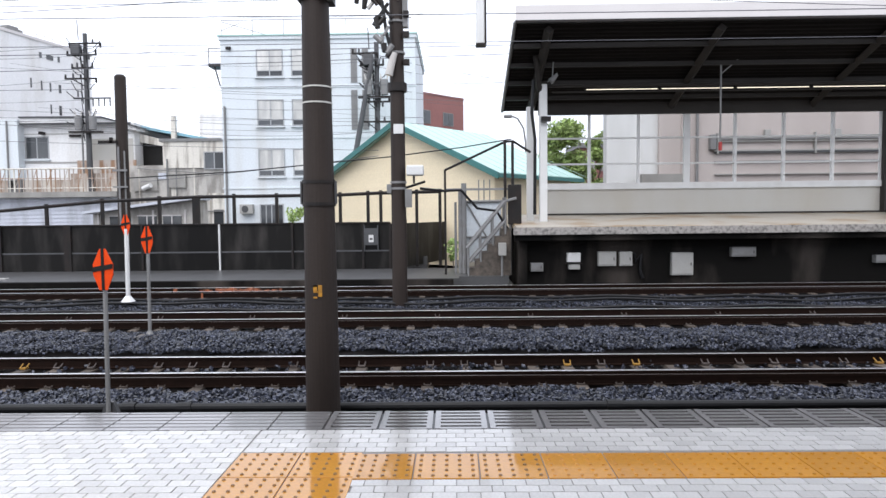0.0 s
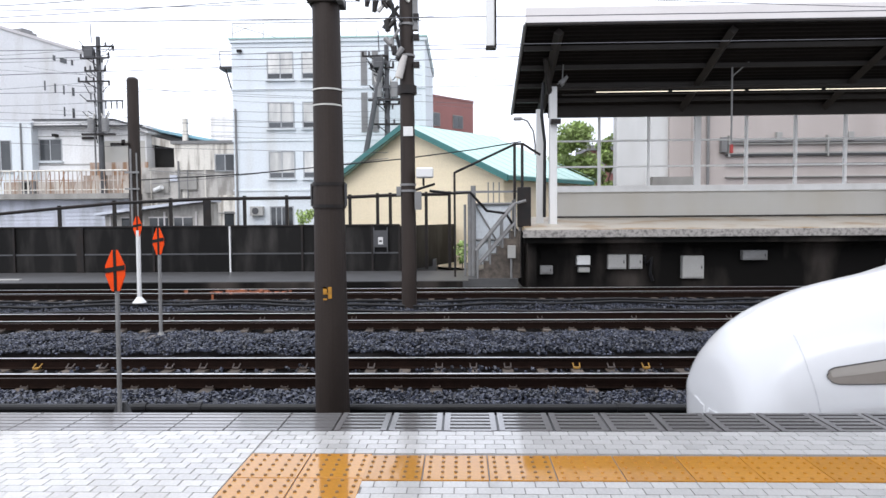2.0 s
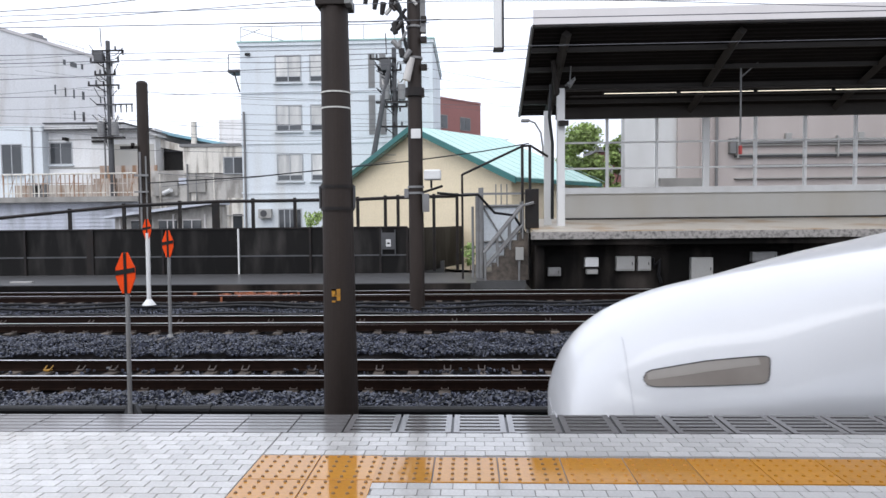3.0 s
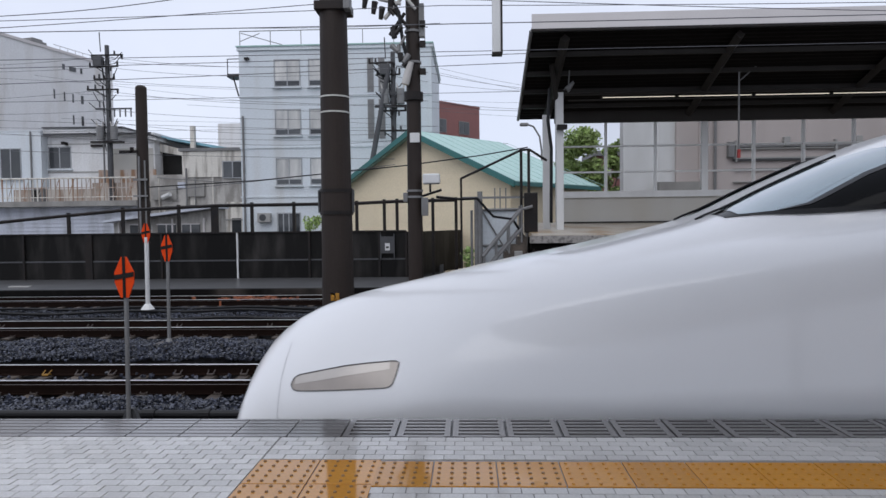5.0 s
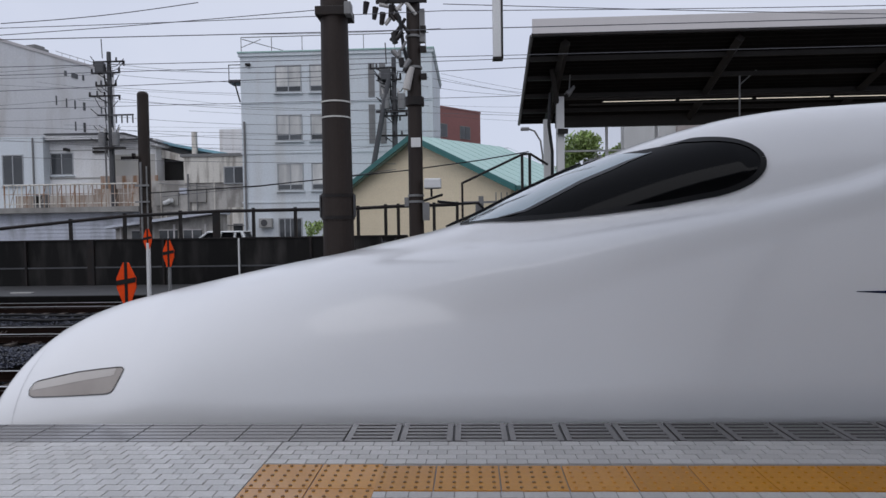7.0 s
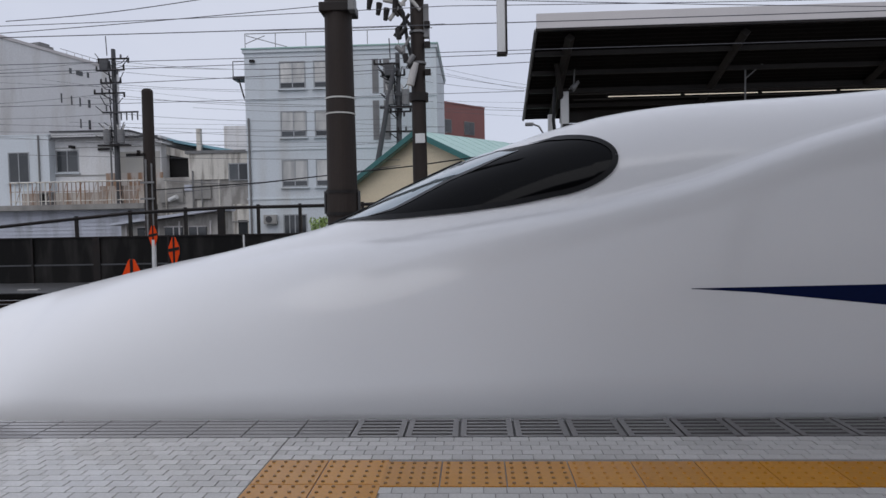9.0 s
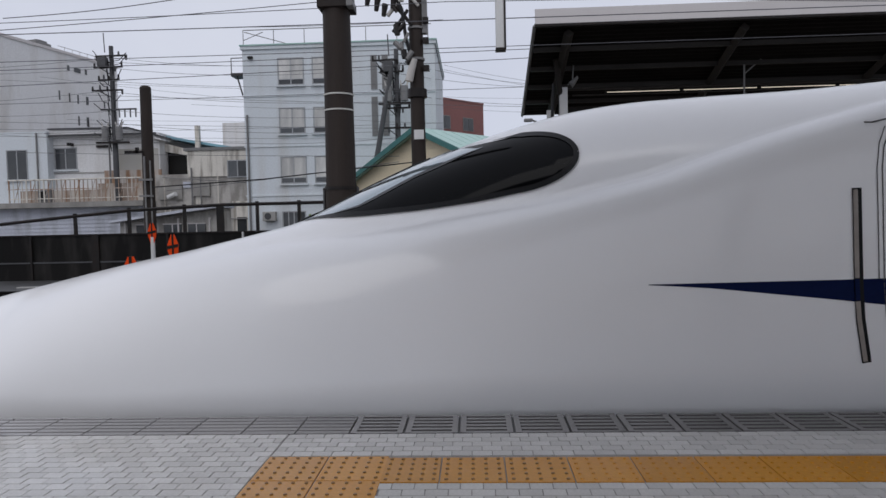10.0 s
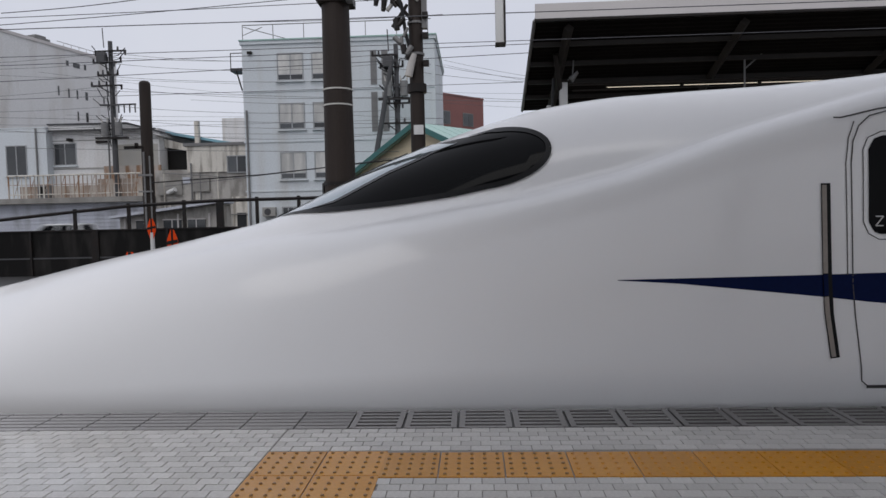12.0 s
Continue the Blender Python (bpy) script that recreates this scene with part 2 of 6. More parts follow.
PLAT_EDGE = mat("platform_edge", (0.3, 0.28, 0.26), 0.6, second=(0.03, 0.028, 0.026), amount=0.8, scale=9.0, fine=12, bump=0.6, relief=0.03, edge=(0.45, 0.72))
WALL_PINK = mat("pinkish_render", (0.48, 0.425, 0.4), 0.7, second=(0.38, 0.335, 0.31), amount=0.7, scale=0.5, fine=10, bump=0.04, streak=5)
SHELTER = mat("shelter_panel", (0.45, 0.44, 0.41), 0.5, second=(0.37, 0.32, 0.24), scale=0.5, bump=0.03, streak=2)
WIRE = mat("wire_dark", (0.09, 0.09, 0.1), 0.5, bump=0.0)
CABLE = mat("cable_black", (0.012, 0.012, 0.013), 0.4, bump=0.1, spec=0.2)
PORCELAIN = mat("insulator", (0.5, 0.48, 0.45), 0.2, bump=0.0, second=(0.4, 0.38, 0.36))
LEAF = mat("foliage", (0.3, 0.4, 0.13), 0.6, second=(0.17, 0.26, 0.06), scale=1.5, fine=10, bump=0.0, island=0.45)
BARK = mat("bark", (0.08, 0.06, 0.045), 0.9, bump=0.4)
BOX_GREY = mat("cabinet_grey", (0.33, 0.325, 0.31), 0.5, second=(0.3, 0.29, 0.27), scale=3, bump=0.05)
RED = mat("red_paint", (0.35, 0.03, 0.025), 0.5, bump=0.0)
CAR_WHITE = mat("car_white", (0.74, 0.75, 0.75), 0.3, second=(0.66, 0.67, 0.67), scale=2, bump=0.0, coat=1.0, coat_rough=0.05, grit=0.05)
LAMP = glow("tube_light", (1.0, 0.88, 0.68), 0.75)
PANE = bpy.data.materials.new("clear_pane")
PANE.use_nodes = True
PANE.node_tree.nodes["Principled BSDF"].inputs["Transmission Weight"].default_value = 1.0
PANE.node_tree.nodes["Principled BSDF"].inputs["Roughness"].default_value = 0.02
PANE.node_tree.nodes["Principled BSDF"].inputs["IOR"].default_value = 1.02


# ---- building helpers ----
def box(bm, x0, x1, y0, y1, z0, z1, bevel=0.0):
    m = Matrix.Translation(((x0 + x1) / 2, (y0 + y1) / 2, (z0 + z1) / 2)) @ Matrix.Diagonal((abs(x1 - x0), abs(y1 - y0), abs(z1 - z0), 1))
    r = bmesh.ops.create_cube(bm, size=1, matrix=m)
    if bevel:
        edges = list({e for v in r["verts"] for e in v.link_edges})
        bmesh.ops.bevel(bm, geom=edges, offset=bevel, segments=2, affect="EDGES", profile=0.5)
    return bm


def boxes(*rows, bevel=0.0):
    bm = bmesh.new()
    for r in rows:
        box(bm, *r, bevel=bevel)
    return bm


def tube(bm, a, b, r0, r1=None, seg=12):
    a, b = Vector(a), Vector(b)
    d = b - a
    m = Matrix.Translation((a + b) / 2) @ d.to_track_quat("Z", "Y").to_matrix().to_4x4()
    bmesh.ops.create_cone(bm, cap_ends=True, segments=seg, radius1=r0, radius2=r0 if r1 is None else r1, depth=d.length, matrix=m)
    return bm


def tubes(*rows, seg=8):
    bm = bmesh.new()
    for a, b, r in rows:
        tube(bm, a, b, r, seg=seg)
    return bm


def path_tube(points, r, seg=6):
    """A bent pipe through the points, in one piece."""
    bm, rings = bmesh.new(), []
    pts = [Vector(p) for p in points]
    for i, p in enumerate(pts):
        d = (pts[min(i + 1, len(pts) - 1)] - pts[max(i - 1, 0)]).normalized()
        u = d.cross(Vector((0.13, 1, 0.21))).normalized()
        v = d.cross(u)
        rings.append([bm.verts.new(p + r * (u * math.cos(6.2832 * k / seg) + v * math.sin(6.2832 * k / seg))) for k in range(seg)])
    for s, t in zip(rings, rings[1:]):
        for k in range(seg):
            bm.faces.new((s[k], s[(k + 1) % seg], t[(k + 1) % seg], t[k]))
    bm.faces.new(rings[0])
    bm.faces.new(rings[-1][::-1])
    return bm


def prism(points, y0, y1):
    """A polygon in x and z, from y0 to y1."""
    bm = bmesh.new()
    f = [bm.verts.new((x, y0, z)) for x, z in points]
    g = [bm.verts.new((x, y1, z)) for x, z in points]
    n = len(points)
    bm.faces.new(f)
    bm.faces.new(g[::-1])
    for i in range(n):
        bm.faces.new((f[i], g[i], g[(i + 1) % n], f[(i + 1) % n]))
    bmesh.ops.recalc_face_normals(bm, faces=bm.faces)
    return bm


def mesh_of(name, bm, material, smooth=False):
    me = bpy.data.meshes.new(name)
    bmesh.ops.recalc_face_normals(bm, faces=bm.faces)
    bm.to_mesh(me)
    bm.free()
    me.materials.append(material)
    if smooth:
        me.polygons.foreach_set("use_smooth", [True] * len(me.polygons))
    return me


def part(name, bm, material, parent=None, label="", smooth=False):
    up, off = parent, Vector((0, 0, 0))
    while up:
        off += up.location
        up = up.parent
    if off.length:
        bmesh.ops.translate(bm, verts=bm.verts, vec=-off)
    ob = new(name, mesh_of(name, bm, material, smooth))
    ob.parent = parent
    return tagged(ob, label)


def single(name, bm, material, label, category, group="", kind="", smooth=False):
    return tagged(part(name, bm, material, None, "", smooth), label, category, group, kind)


def thing(name, label, category, at=(0, 0, 0), group="", kind=""):
    ob = new(name)
    ob.location = at
    return tagged(ob, label, category, group, kind)


def lerp(table, s):
    return float(np.interp(s, [a for a, _ in table], [b for _, b in table]))


def smooth_table(table, reach=0.25):
    """The table's curve, rounded over the given reach."""
    xs = np.arange(table[0][0], table[-1][0] + 0.01, 0.02)
    ys = np.interp(xs, [a for a, _ in table], [b for _, b in table])
    k = max(1, int(reach / 0.02))
    pad = np.concatenate([2 * ys[0] - ys[k:0:-1], ys, 2 * ys[-1] - ys[-2:-k - 2:-1]])
    w = np.hanning(2 * k + 3)[1:-1]
    return xs, np.convolve(pad, w / w.sum(), "valid")


# ---- the ground and the tracks ----
RAIL_Z, BED_Z = -1.25, -1.46
EDGE_Y = 3.78
TRACKS = (5.55, 10.43, 15.6, 21.2)


def ground():
    bm = bmesh.new()
    bmesh.ops.create_grid(bm, x_segments=8, y_segments=8, size=1500, matrix=Matrix.Translation((0, 700, BED_Z - 0.1)))
    single("ground", bm, GROUND, "dark wet earth under the tracks and town", "ground", kind="structure")
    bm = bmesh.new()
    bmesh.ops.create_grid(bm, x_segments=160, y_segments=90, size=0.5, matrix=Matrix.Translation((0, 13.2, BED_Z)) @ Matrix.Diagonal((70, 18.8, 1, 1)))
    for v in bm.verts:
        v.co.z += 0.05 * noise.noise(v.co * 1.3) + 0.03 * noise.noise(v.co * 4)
    single("track_bed", bm, BED, "wet bed of trodden ballast between the rails, shade put into its colour", "track bed", kind="structure", smooth=True)


def stones():
    """Loose ballast, heaped between the tracks."""
    rng = np.random.default_rng(7)
    base = np.array([(x, y, z) for x in (-1, 1) for y in (-1, 1) for z in (-1, 1)], float)
    quads = np.array([(0, 1, 3, 2), (4, 6, 7, 5), (0, 4, 5, 1), (2, 3, 7, 6), (0, 2, 6, 4), (1, 5, 7, 3)])
    # y from, y to, half length, how many, height at the middle of the strip
    strips = ((8.6, 9.42, 9, 10500, 0.0), (12.15, 14.2, 13, 29000, 0.08), (17.1, 19.7, 16.5, 14000, 0.0), (9.95, 10.9, 9, 1100, -0.05))
    vs, fs, k = [], [], 0
    for y0, y1, half, count, rise in strips:
        x = rng.uniform(-half, half, count)
        u = rng.uniform(0, 1, count)
        y = y0 + (y1 - y0) * u
        hump = rise * np.sin(np.pi * u) + 0.035 * np.sin(x * 2.1 + y) * np.sin(y * 3.3) + 0.03 * np.sin(x * 5.3) * np.sin(y * 6.1)
        z = BED_Z + 0.05 + hump + rng.uniform(-0.02, 0.03, count)
        size = rng.uniform(0.011, 0.027, (count, 1, 1)) * rng.uniform(0.7, 1.3, (count, 1, 3))
        pts = base[None] * size * rng.uniform(0.55, 1.15, (count, 8, 3))
        a, b = rng.uniform(0, 6.3, count), rng.uniform(-0.7, 0.7, count)
        ca, sa, cb, sb = np.cos(a)[:, None], np.sin(a)[:, None], np.cos(b)[:, None], np.sin(b)[:, None]
        px, py, pz = pts[..., 0], pts[..., 1], pts[..., 2]
        py, pz = cb * py - sb * pz, sb * py + cb * pz
        px, py = ca * px - sa * py, sa * px + ca * py
        p = np.stack([px + x[:, None], py + y[:, None], pz + z[:, None]], -1)
        vs.append(p.reshape(-1, 3))
        fs.append((quads[None] + (np.arange(count) * 8)[:, None, None] + k).reshape(-1, 4))
        k += count * 8
    me = bpy.data.meshes.new("ballast")
    me.from_pydata(np.concatenate(vs).tolist(), [], np.concatenate(fs).tolist())
    me.materials.append(STONE)
    tagged(new("ballast", me), "wet blue-grey crushed stone ballast beside the rails", "ballast", kind="stuff")


def rail(track, y, long=45):
    """One rail: foot, web and a bright head."""
    z = RAIL_Z
    body = [(-0.062, z - 0.183), (0.062, z - 0.183), (0.062, z - 0.172), (0.012, z - 0.155), (0.01, z - 0.045), (0.032, z - 0.036), (0.032, z - 0.006),
            (-0.032, z - 0.006), (-0.032, z - 0.036), (-0.01, z - 0.045), (-0.012, z - 0.155), (-0.062, z - 0.172)]
    bm = bmesh.new()
    a = [bm.verts.new((-long, y + u, w)) for u, w in body]
    b = [bm.verts.new((long, y + u, w)) for u, w in body]
    for i in range(len(body)):
        bm.faces.new((a[i], b[i], b[(i + 1) % len(body)], a[(i + 1) % len(body)]))
    r = part("rail", bm, RAIL_RUST, track, "rust-brown steel rail")
    head = bmesh.new()
    box(head, -long, long, y - 0.029, y + 0.029, z - 0.006, z, bevel=0.002)
    part("rail_head", head, RAIL_TOP, r, "bright worn running surface")


def guard_rail(track, y, long=45):
    """A lower rusty rail that runs close beside the running rail."""
    z = RAIL_Z - 0.035
    g = part("guard_rail", boxes((-long, long, y - 0.028, y + 0.028, z - 0.045, z), (-long, long, y - 0.012, y + 0.008, z - 0.14, z - 0.045), (-long, long, y - 0.05, y + 0.03, z - 0.15, z - 0.138)),
             RAIL_RUST, track, "rusty guard rail")
    # A paler strip paints the wet glint along the rail's edge.
    part("guard_edge", boxes((-long, long, y - 0.03, y - 0.012, z, z + 0.003)), CLIP, g, "paler edge strip for the wet glint")


def track(cy, gauge, seen):
    t = thing("railway_track", "wet rust-brown rails on concrete sleepers in dark ballast", "railway track", (0, cy, BED_Z), "parallel tracks", "structure")
    for sgn in (-1, 1):
        rail(t, cy + sgn * (gauge / 2 + 0.032))
    if cy > 7:
        guard_rail(t, cy - gauge / 2 - 0.032 - 0.13)
    bm = bmesh.new()
    length = gauge + 0.93
    box(bm, -0.11, 0.11, -length / 2, length / 2, -0.05, 0.05)
    for v in bm.verts:
        if v.co.z > 0:
            v.co.x *= 0.8
    me = mesh_of("sleeper", bm, SLEEPER)
    clips = []
    for c in (CLIP, CLIP_YELLOW):
        cb = bmesh.new()
        for sx in (-0.05, 0.05):
            tube(cb, (sx, -0.05, 0), (sx * 1.1, 0.05, 0.055), 0.011, seg=6)
        tube(cb, (-0.055, -0.05, 0.0), (0.055, -0.05, 0.0), 0.011, seg=6)
        box(cb, -0.05, 0.05, -0.06, 0.04, -0.02, 0.0)
        clips.append(mesh_of("rail_clip", cb, c))
    n = int(seen / 0.58)
    for i in range(-n, n + 1):
        s = new("sleeper", me)
        s.parent, s.location = t, (i * 0.58 + 0.17, 0, -0.02)
        if cy > 7 and abs(i) < 22 and cy < 18:
            if (i * 5 + int(cy)) % 4 and (cy < 12 or i % 2):
                k = new("rail_clip", clips[1 if (i * 7 + int(cy)) % 9 in (0, 4) and cy < 12 else 0])
                k.parent, k.location = s, (0, gauge / 2 - 0.06, 0.085)
            k = new("rail_clip", clips[0])
            k.parent, k.location = s, (0, -gauge / 2 - 0.15, 0.06)


def conduits():
    bm = bmesh.new()
    tube(bm, (-14, 8.5, BED_Z + 0.075), (14, 8.5, BED_Z + 0.075), 0.06, seg=12)
    c = thing("cable_pipe", "thick black cable pipe lying on the ballast", "pipe", (0, 8.78, BED_Z))
    part("pipe", bm, CABLE, c)
    for x in (-4.35, -3.6, 2.1, -8.2, 6.0):
        part("joint_sleeve", tube(bmesh.new(), (x - 0.09, 8.5, BED_Z + 0.075), (x + 0.09, 8.5, BED_Z + 0.075), 0.076, seg=12), CABLE, c)
    for y, amp in ((18.3, 0.25), (19.1, 0.12), (16.9, 0.1)):
        pts = [(x, y + amp * math.sin(x * 0.55 + y), BED_Z + 0.13 + 0.03 * math.sin(x * 1.7)) for x in np.arange(-18, 18.1, 0.75)]
        single("track_cable", path_tube(pts, 0.045), CABLE, "black cable snaking along the ballast", "cable", "track cables")


# ---- the near platform ----
def platform_near():
    slab = boxes((-30, 30, -9, EDGE_Y - 0.02, -1.5, -0.022))
    p = single("platform_floor", slab, GROUT, "wet platform of small pale tiles with dark joints", "platform", kind="structure")
    part("joint_bed", boxes((-8, 8, 1.2, 3.456, -0.02, -0.0045)), GROUT, p, "pale sandy joints between the tiles")
    # slotted edge blocks
    bm = bmesh.new()
    box(bm, 0.006, 0.294, 3.462, EDGE_Y, -0.3, -0.012)
    for i in range(6):
        y = 3.462 + i * 0.0583
        box(bm, 0.006, 0.294, y, min(y + 0.031, EDGE_Y), -0.013, 0.0)
    for x in (0.006, 0.262):
        box(bm, x, x + 0.032, 3.462, EDGE_Y, -0.013, 0.002)
    me = mesh_of("edge_block", bm, GRATE)
    bm = bmesh.new()
    box(bm, 0.003, 0.297, 3.462, EDGE_Y, -0.3, -0.003)
    for i in range(6):
        y = 3.462 + i * 0.0583
        box(bm, 0.003, 0.297, y, min(y + 0.042, EDGE_Y), -0.004, 0.0)
    worn = mesh_of("edge_block", bm, GRATE)
    # A thin dark sheet on the slot floors paints their shade.
    dark = boxes((-0.72, 12, 3.465, EDGE_Y - 0.01, -0.011, -0.0105))
    part("slot_shadow_gap", dark, SLOT, p, "dark sheet for the shade in the wet slots between the bars")
    for i in range(-26, 27):
        ob = new("edge_block", me if i >= -5 else worn)
        ob.parent, ob.location = p, (0.79 + i * 0.302, 0, 0)
    # tactile slabs
    slab_me, dot_me = {}, None
    for w in (0.3, 0.27):
        b = boxes((0.003, w - 0.003, 0.003, 0.297, -0.03, 0.0), bevel=0.002)
        slab_me[w] = mesh_of("tactile_slab", b, TACTILE)
    db = bmesh.new()
    bmesh.ops.create_cone(db, cap_ends=True, segments=8, radius1=0.009, radius2=0.0065, depth=0.006, matrix=Matrix.Translation((0, 0, 0.003)))
    dot_me = mesh_of("stud", db, DOT)
    pale_me = dot_me.copy()
    pale_me.materials[0] = TACTILE

    def slab_at(x, y, w=0.3):
        ob = new("tactile_slab", slab_me[w])
        ob.parent, ob.location = p, (x, y, 0.002)
        for a in range(5):
            for c in range(5):
                d = new("stud", dot_me if x < 0.4 else pale_me)
                d.parent, d.location = ob, (w * (a + 0.5) / 5, 0.03 + 0.06 * c, 0.0)
    slab_at(-0.46, 2.795, 0.27)
    for i in range(18):
        slab_at(-0.19 + 0.3 * i, 2.795)
    for r in range(6):
        for x in (-1.05, -0.75):
            slab_at(x, 2.815 - 0.3 * r)
    # small tiles in running bond
    tw, td, gap = 0.1, 0.066, 0.005
    tb = boxes((gap / 2, tw - gap / 2, gap / 2, td - gap / 2, -0.02, 0.0))
    tile_me = mesh_of("tile", tb, TILE)
    vs, fs, count = [], [], 0

    def taken(x, y):
        c, d = x + tw / 2, y + td / 2
        return (c > -0.46 and 2.79 < d < 3.1) or (-1.07 < c < -0.45 and d < 3.12)
    rows = [3.453 - td * (k + 1) for k in range(5)] + [2.79 - td * (k + 1) for k in range(24)]
    rows_left = [3.453 - td * (k + 1) for k in range(34)]
    jobs, cut = [], []
    for side, ys in ((1, rows), (0, rows_left)):
        for k, y in enumerate(ys):
            x = -1.045 if side else -1.052 - tw
            x += (k % 2) * tw / 2 * (1 if side else -1)
            if k % 2:
                cut.append((-1.045, x - (-1.045), y) if side else (x + tw, -1.052 - x - tw, y))
            for i in range(62 if side else 60):
                jobs.append((x + (i if side else -i) * tw, y))
    jobs = [j for j in jobs if not taken(*j)]
    cut = [q for q in cut if not taken(q[0] - 0.025, q[2])]
    near = sorted(jobs, key=lambda j: (j[0] - 0.3) ** 2 * 0.12 + (j[1] - 3.2) ** 2)
    for i, (x, y) in enumerate(near + [(q[0], q[2]) for q in cut]):
        h = 0.0006 * math.sin(x * 91.7 + y * 57.3)
        if i < 300:
            ob = new("tile", tile_me)
            ob.parent, ob.location = p, (x, y, h)
        else:
            half_tile = i >= len(jobs)
            x0, x1, y0, y1 = x + gap / 2, x + (tw / 2 if half_tile else tw) - gap / 2, y + gap / 2, y + td - gap / 2
            k = len(vs)
            vs += [(x0, y0, -0.02), (x1, y0, -0.02), (x1, y1, -0.02), (x0, y1, -0.02), (x0, y0, h), (x1, y0, h), (x1, y1, h), (x0, y1, h)]
            fs += [(k + 4, k + 5, k + 6, k + 7), (k, k + 1, k + 5, k + 4), (k + 1, k + 2, k + 6, k + 5), (k + 2, k + 3, k + 7, k + 6), (k + 3, k, k + 4, k + 7)]
    me = bpy.data.meshes.new("tiles")
    me.from_pydata(vs, [], fs)
    me.materials.append(TILE_REST)
    rest = new("tiles", me)
    rest.parent = p
    tagged(rest, kind="stuff")
    back = boxes((-30, 30, -9, 1.2, -0.02, 0.0))
    part("rear_paving", back, TILE_REST, p)


def canopy():
    """The plain station roof over the near platform."""
    r = thing("platform_canopy", "plain grey station roof over the near platform", "roof", (12, -2, 0), kind="structure")
    x0, y0, y1 = -2.7, -4.6, 3.6
    part("roof_sheet", boxes((x0, 45, y0, y1, 5.2, 5.35)), SOFFIT, r, "grey painted soffit")
    part("edge_beam", boxes((x0, 45, y1 - 0.15, y1, 4.95, 5.2)), BEAM, r)
    part("rear_beam", boxes((x0, 45, y0, y0 + 0.15, 4.95, 5.2)), BEAM, r)
    part("end_beam", boxes((x0, x0 + 0.15, y0 + 0.15, y1 - 0.15, 4.95, 5.2)), BEAM, r)
    for x in (3.5, 11.5, 19.5):
        part("column", boxes((x - 0.15, x + 0.15, -1.95, -1.65, 0, 5.2), bevel=0.02), BEAM, r)


# ---- the train ----
TRAIN_Y = 5.56
TIP, REAR = -0.42, 26.0
NOSE = ((-0.42, -0.5), (-0.4, -0.33), (-0.345, -0.09), (-0.28, 0.06), (-0.2, 0.175), (-0.1, 0.27), (0.02, 0.355), (0.2, 0.45), (0.5, 0.555), (0.76, 0.615), (1.16, 0.705), (1.6, 0.8))
CENTRE = NOSE + ((2.0, 0.88), (2.4, 0.95), (2.87, 1.055), (3.25, 1.14), (3.5, 1.225), (3.83, 1.395), (4.3, 1.605), (4.7, 1.753), (5.0, 1.853), (5.43, 1.965), (5.71, 2.01), (6.0, 2.04), (6.5, 2.055),
                 (7.1, 2.062), (7.57, 2.08), (8.0, 2.1), (8.5, 2.125), (9.5, 2.16), (26.0, 2.16))
HOOD = NOSE + ((2.0, 0.87), (2.4, 0.925), (2.97, 1), (3.56, 1.075), (4.39, 1.168), (5.14, 1.282), (5.87, 1.424), (6.58, 1.668), (7.28, 1.856), (7.8, 1.98), (8.5, 2.09), (9.5, 2.16), (26.0, 2.16))
BELT = ((-0.5, -0.5), (0.6, -0.25), (1.6, -0.02), (3.0, 0.12), (5.0, 0.22), (9.0, 0.27), (26.0, 0.27))
CENTRE_C, HOOD_C = smooth_table(CENTRE, 0.18), smooth_table(HOOD, 0.18)


PLAN = ((-0.42, 0.0), (-0.419, 0.14), (-0.415, 0.3), (-0.403, 0.48), (-0.374, 0.635), (-0.3, 0.76), (-0.15, 0.855), (0.05, 0.925), (0.2, 0.97), (0.5, 1.045), (1.0, 1.15), (1.6, 1.28), (2.4, 1.45), (3.4, 1.595), (4.5, 1.665),
        (26.0, 1.67))
PLAN_C = smooth_table(PLAN, 0.12)


def hull_half_width(s):
    return float(np.interp(s, *PLAN_C)) if s > -0.1 else lerp(PLAN, s)


def hull_form(s):
    """Half-width, belt, hood and centre heights, the roundness of the shoulder and the lean of the flank at s."""
    w = max(hull_half_width(s), 1e-4)
    zc, zh = (float(np.interp(s, *CENTRE_C)), float(np.interp(s, *HOOD_C))) if s > 0.1 else (lerp(CENTRE, s), lerp(HOOD, s))
    n = 1.75 + 3.75 * min(1, max(0, (s - 1.0) / 3.5)) + 6.5 * min(1, max(0, (s - 4.0) / 2.0)) - 8.7 * min(1, max(0, (s - 7.4) / 2.2))
    lean = lerp(((0.0, 0.0), (1.5, 0.09), (3.0, 0.12), (4.2, 0.1), (5.6, 0.03), (7.0, 0.015), (26.0, 0.02)), s)
    return w, lerp(BELT, s), zh, zc, n, lean, 0.9 + 0.5 * min(1, max(0, (s - 3.3) / 2.0))


def hull_top(s, y, form=None):
    """Height of the body's upper skin at s along the train and y from its middle."""
    w, zb, zh, zc, n, lean, cab = form or hull_form(s)
    q = min(1.0, abs(y) / w)
    lo, hi = 0.0, 1.0
    for _ in range(22):
        mid = (lo + hi) / 2
        if (q / (1 - lean * mid)) ** n + mid ** n < 1:
            lo = mid
        else:
            hi = mid
    z = zb + (zh - zb) * lo
    u = abs(y) / cab
    if u < 1:
        z += (zc - zh) * (1 - u ** 3.4) ** 1.05
    return z


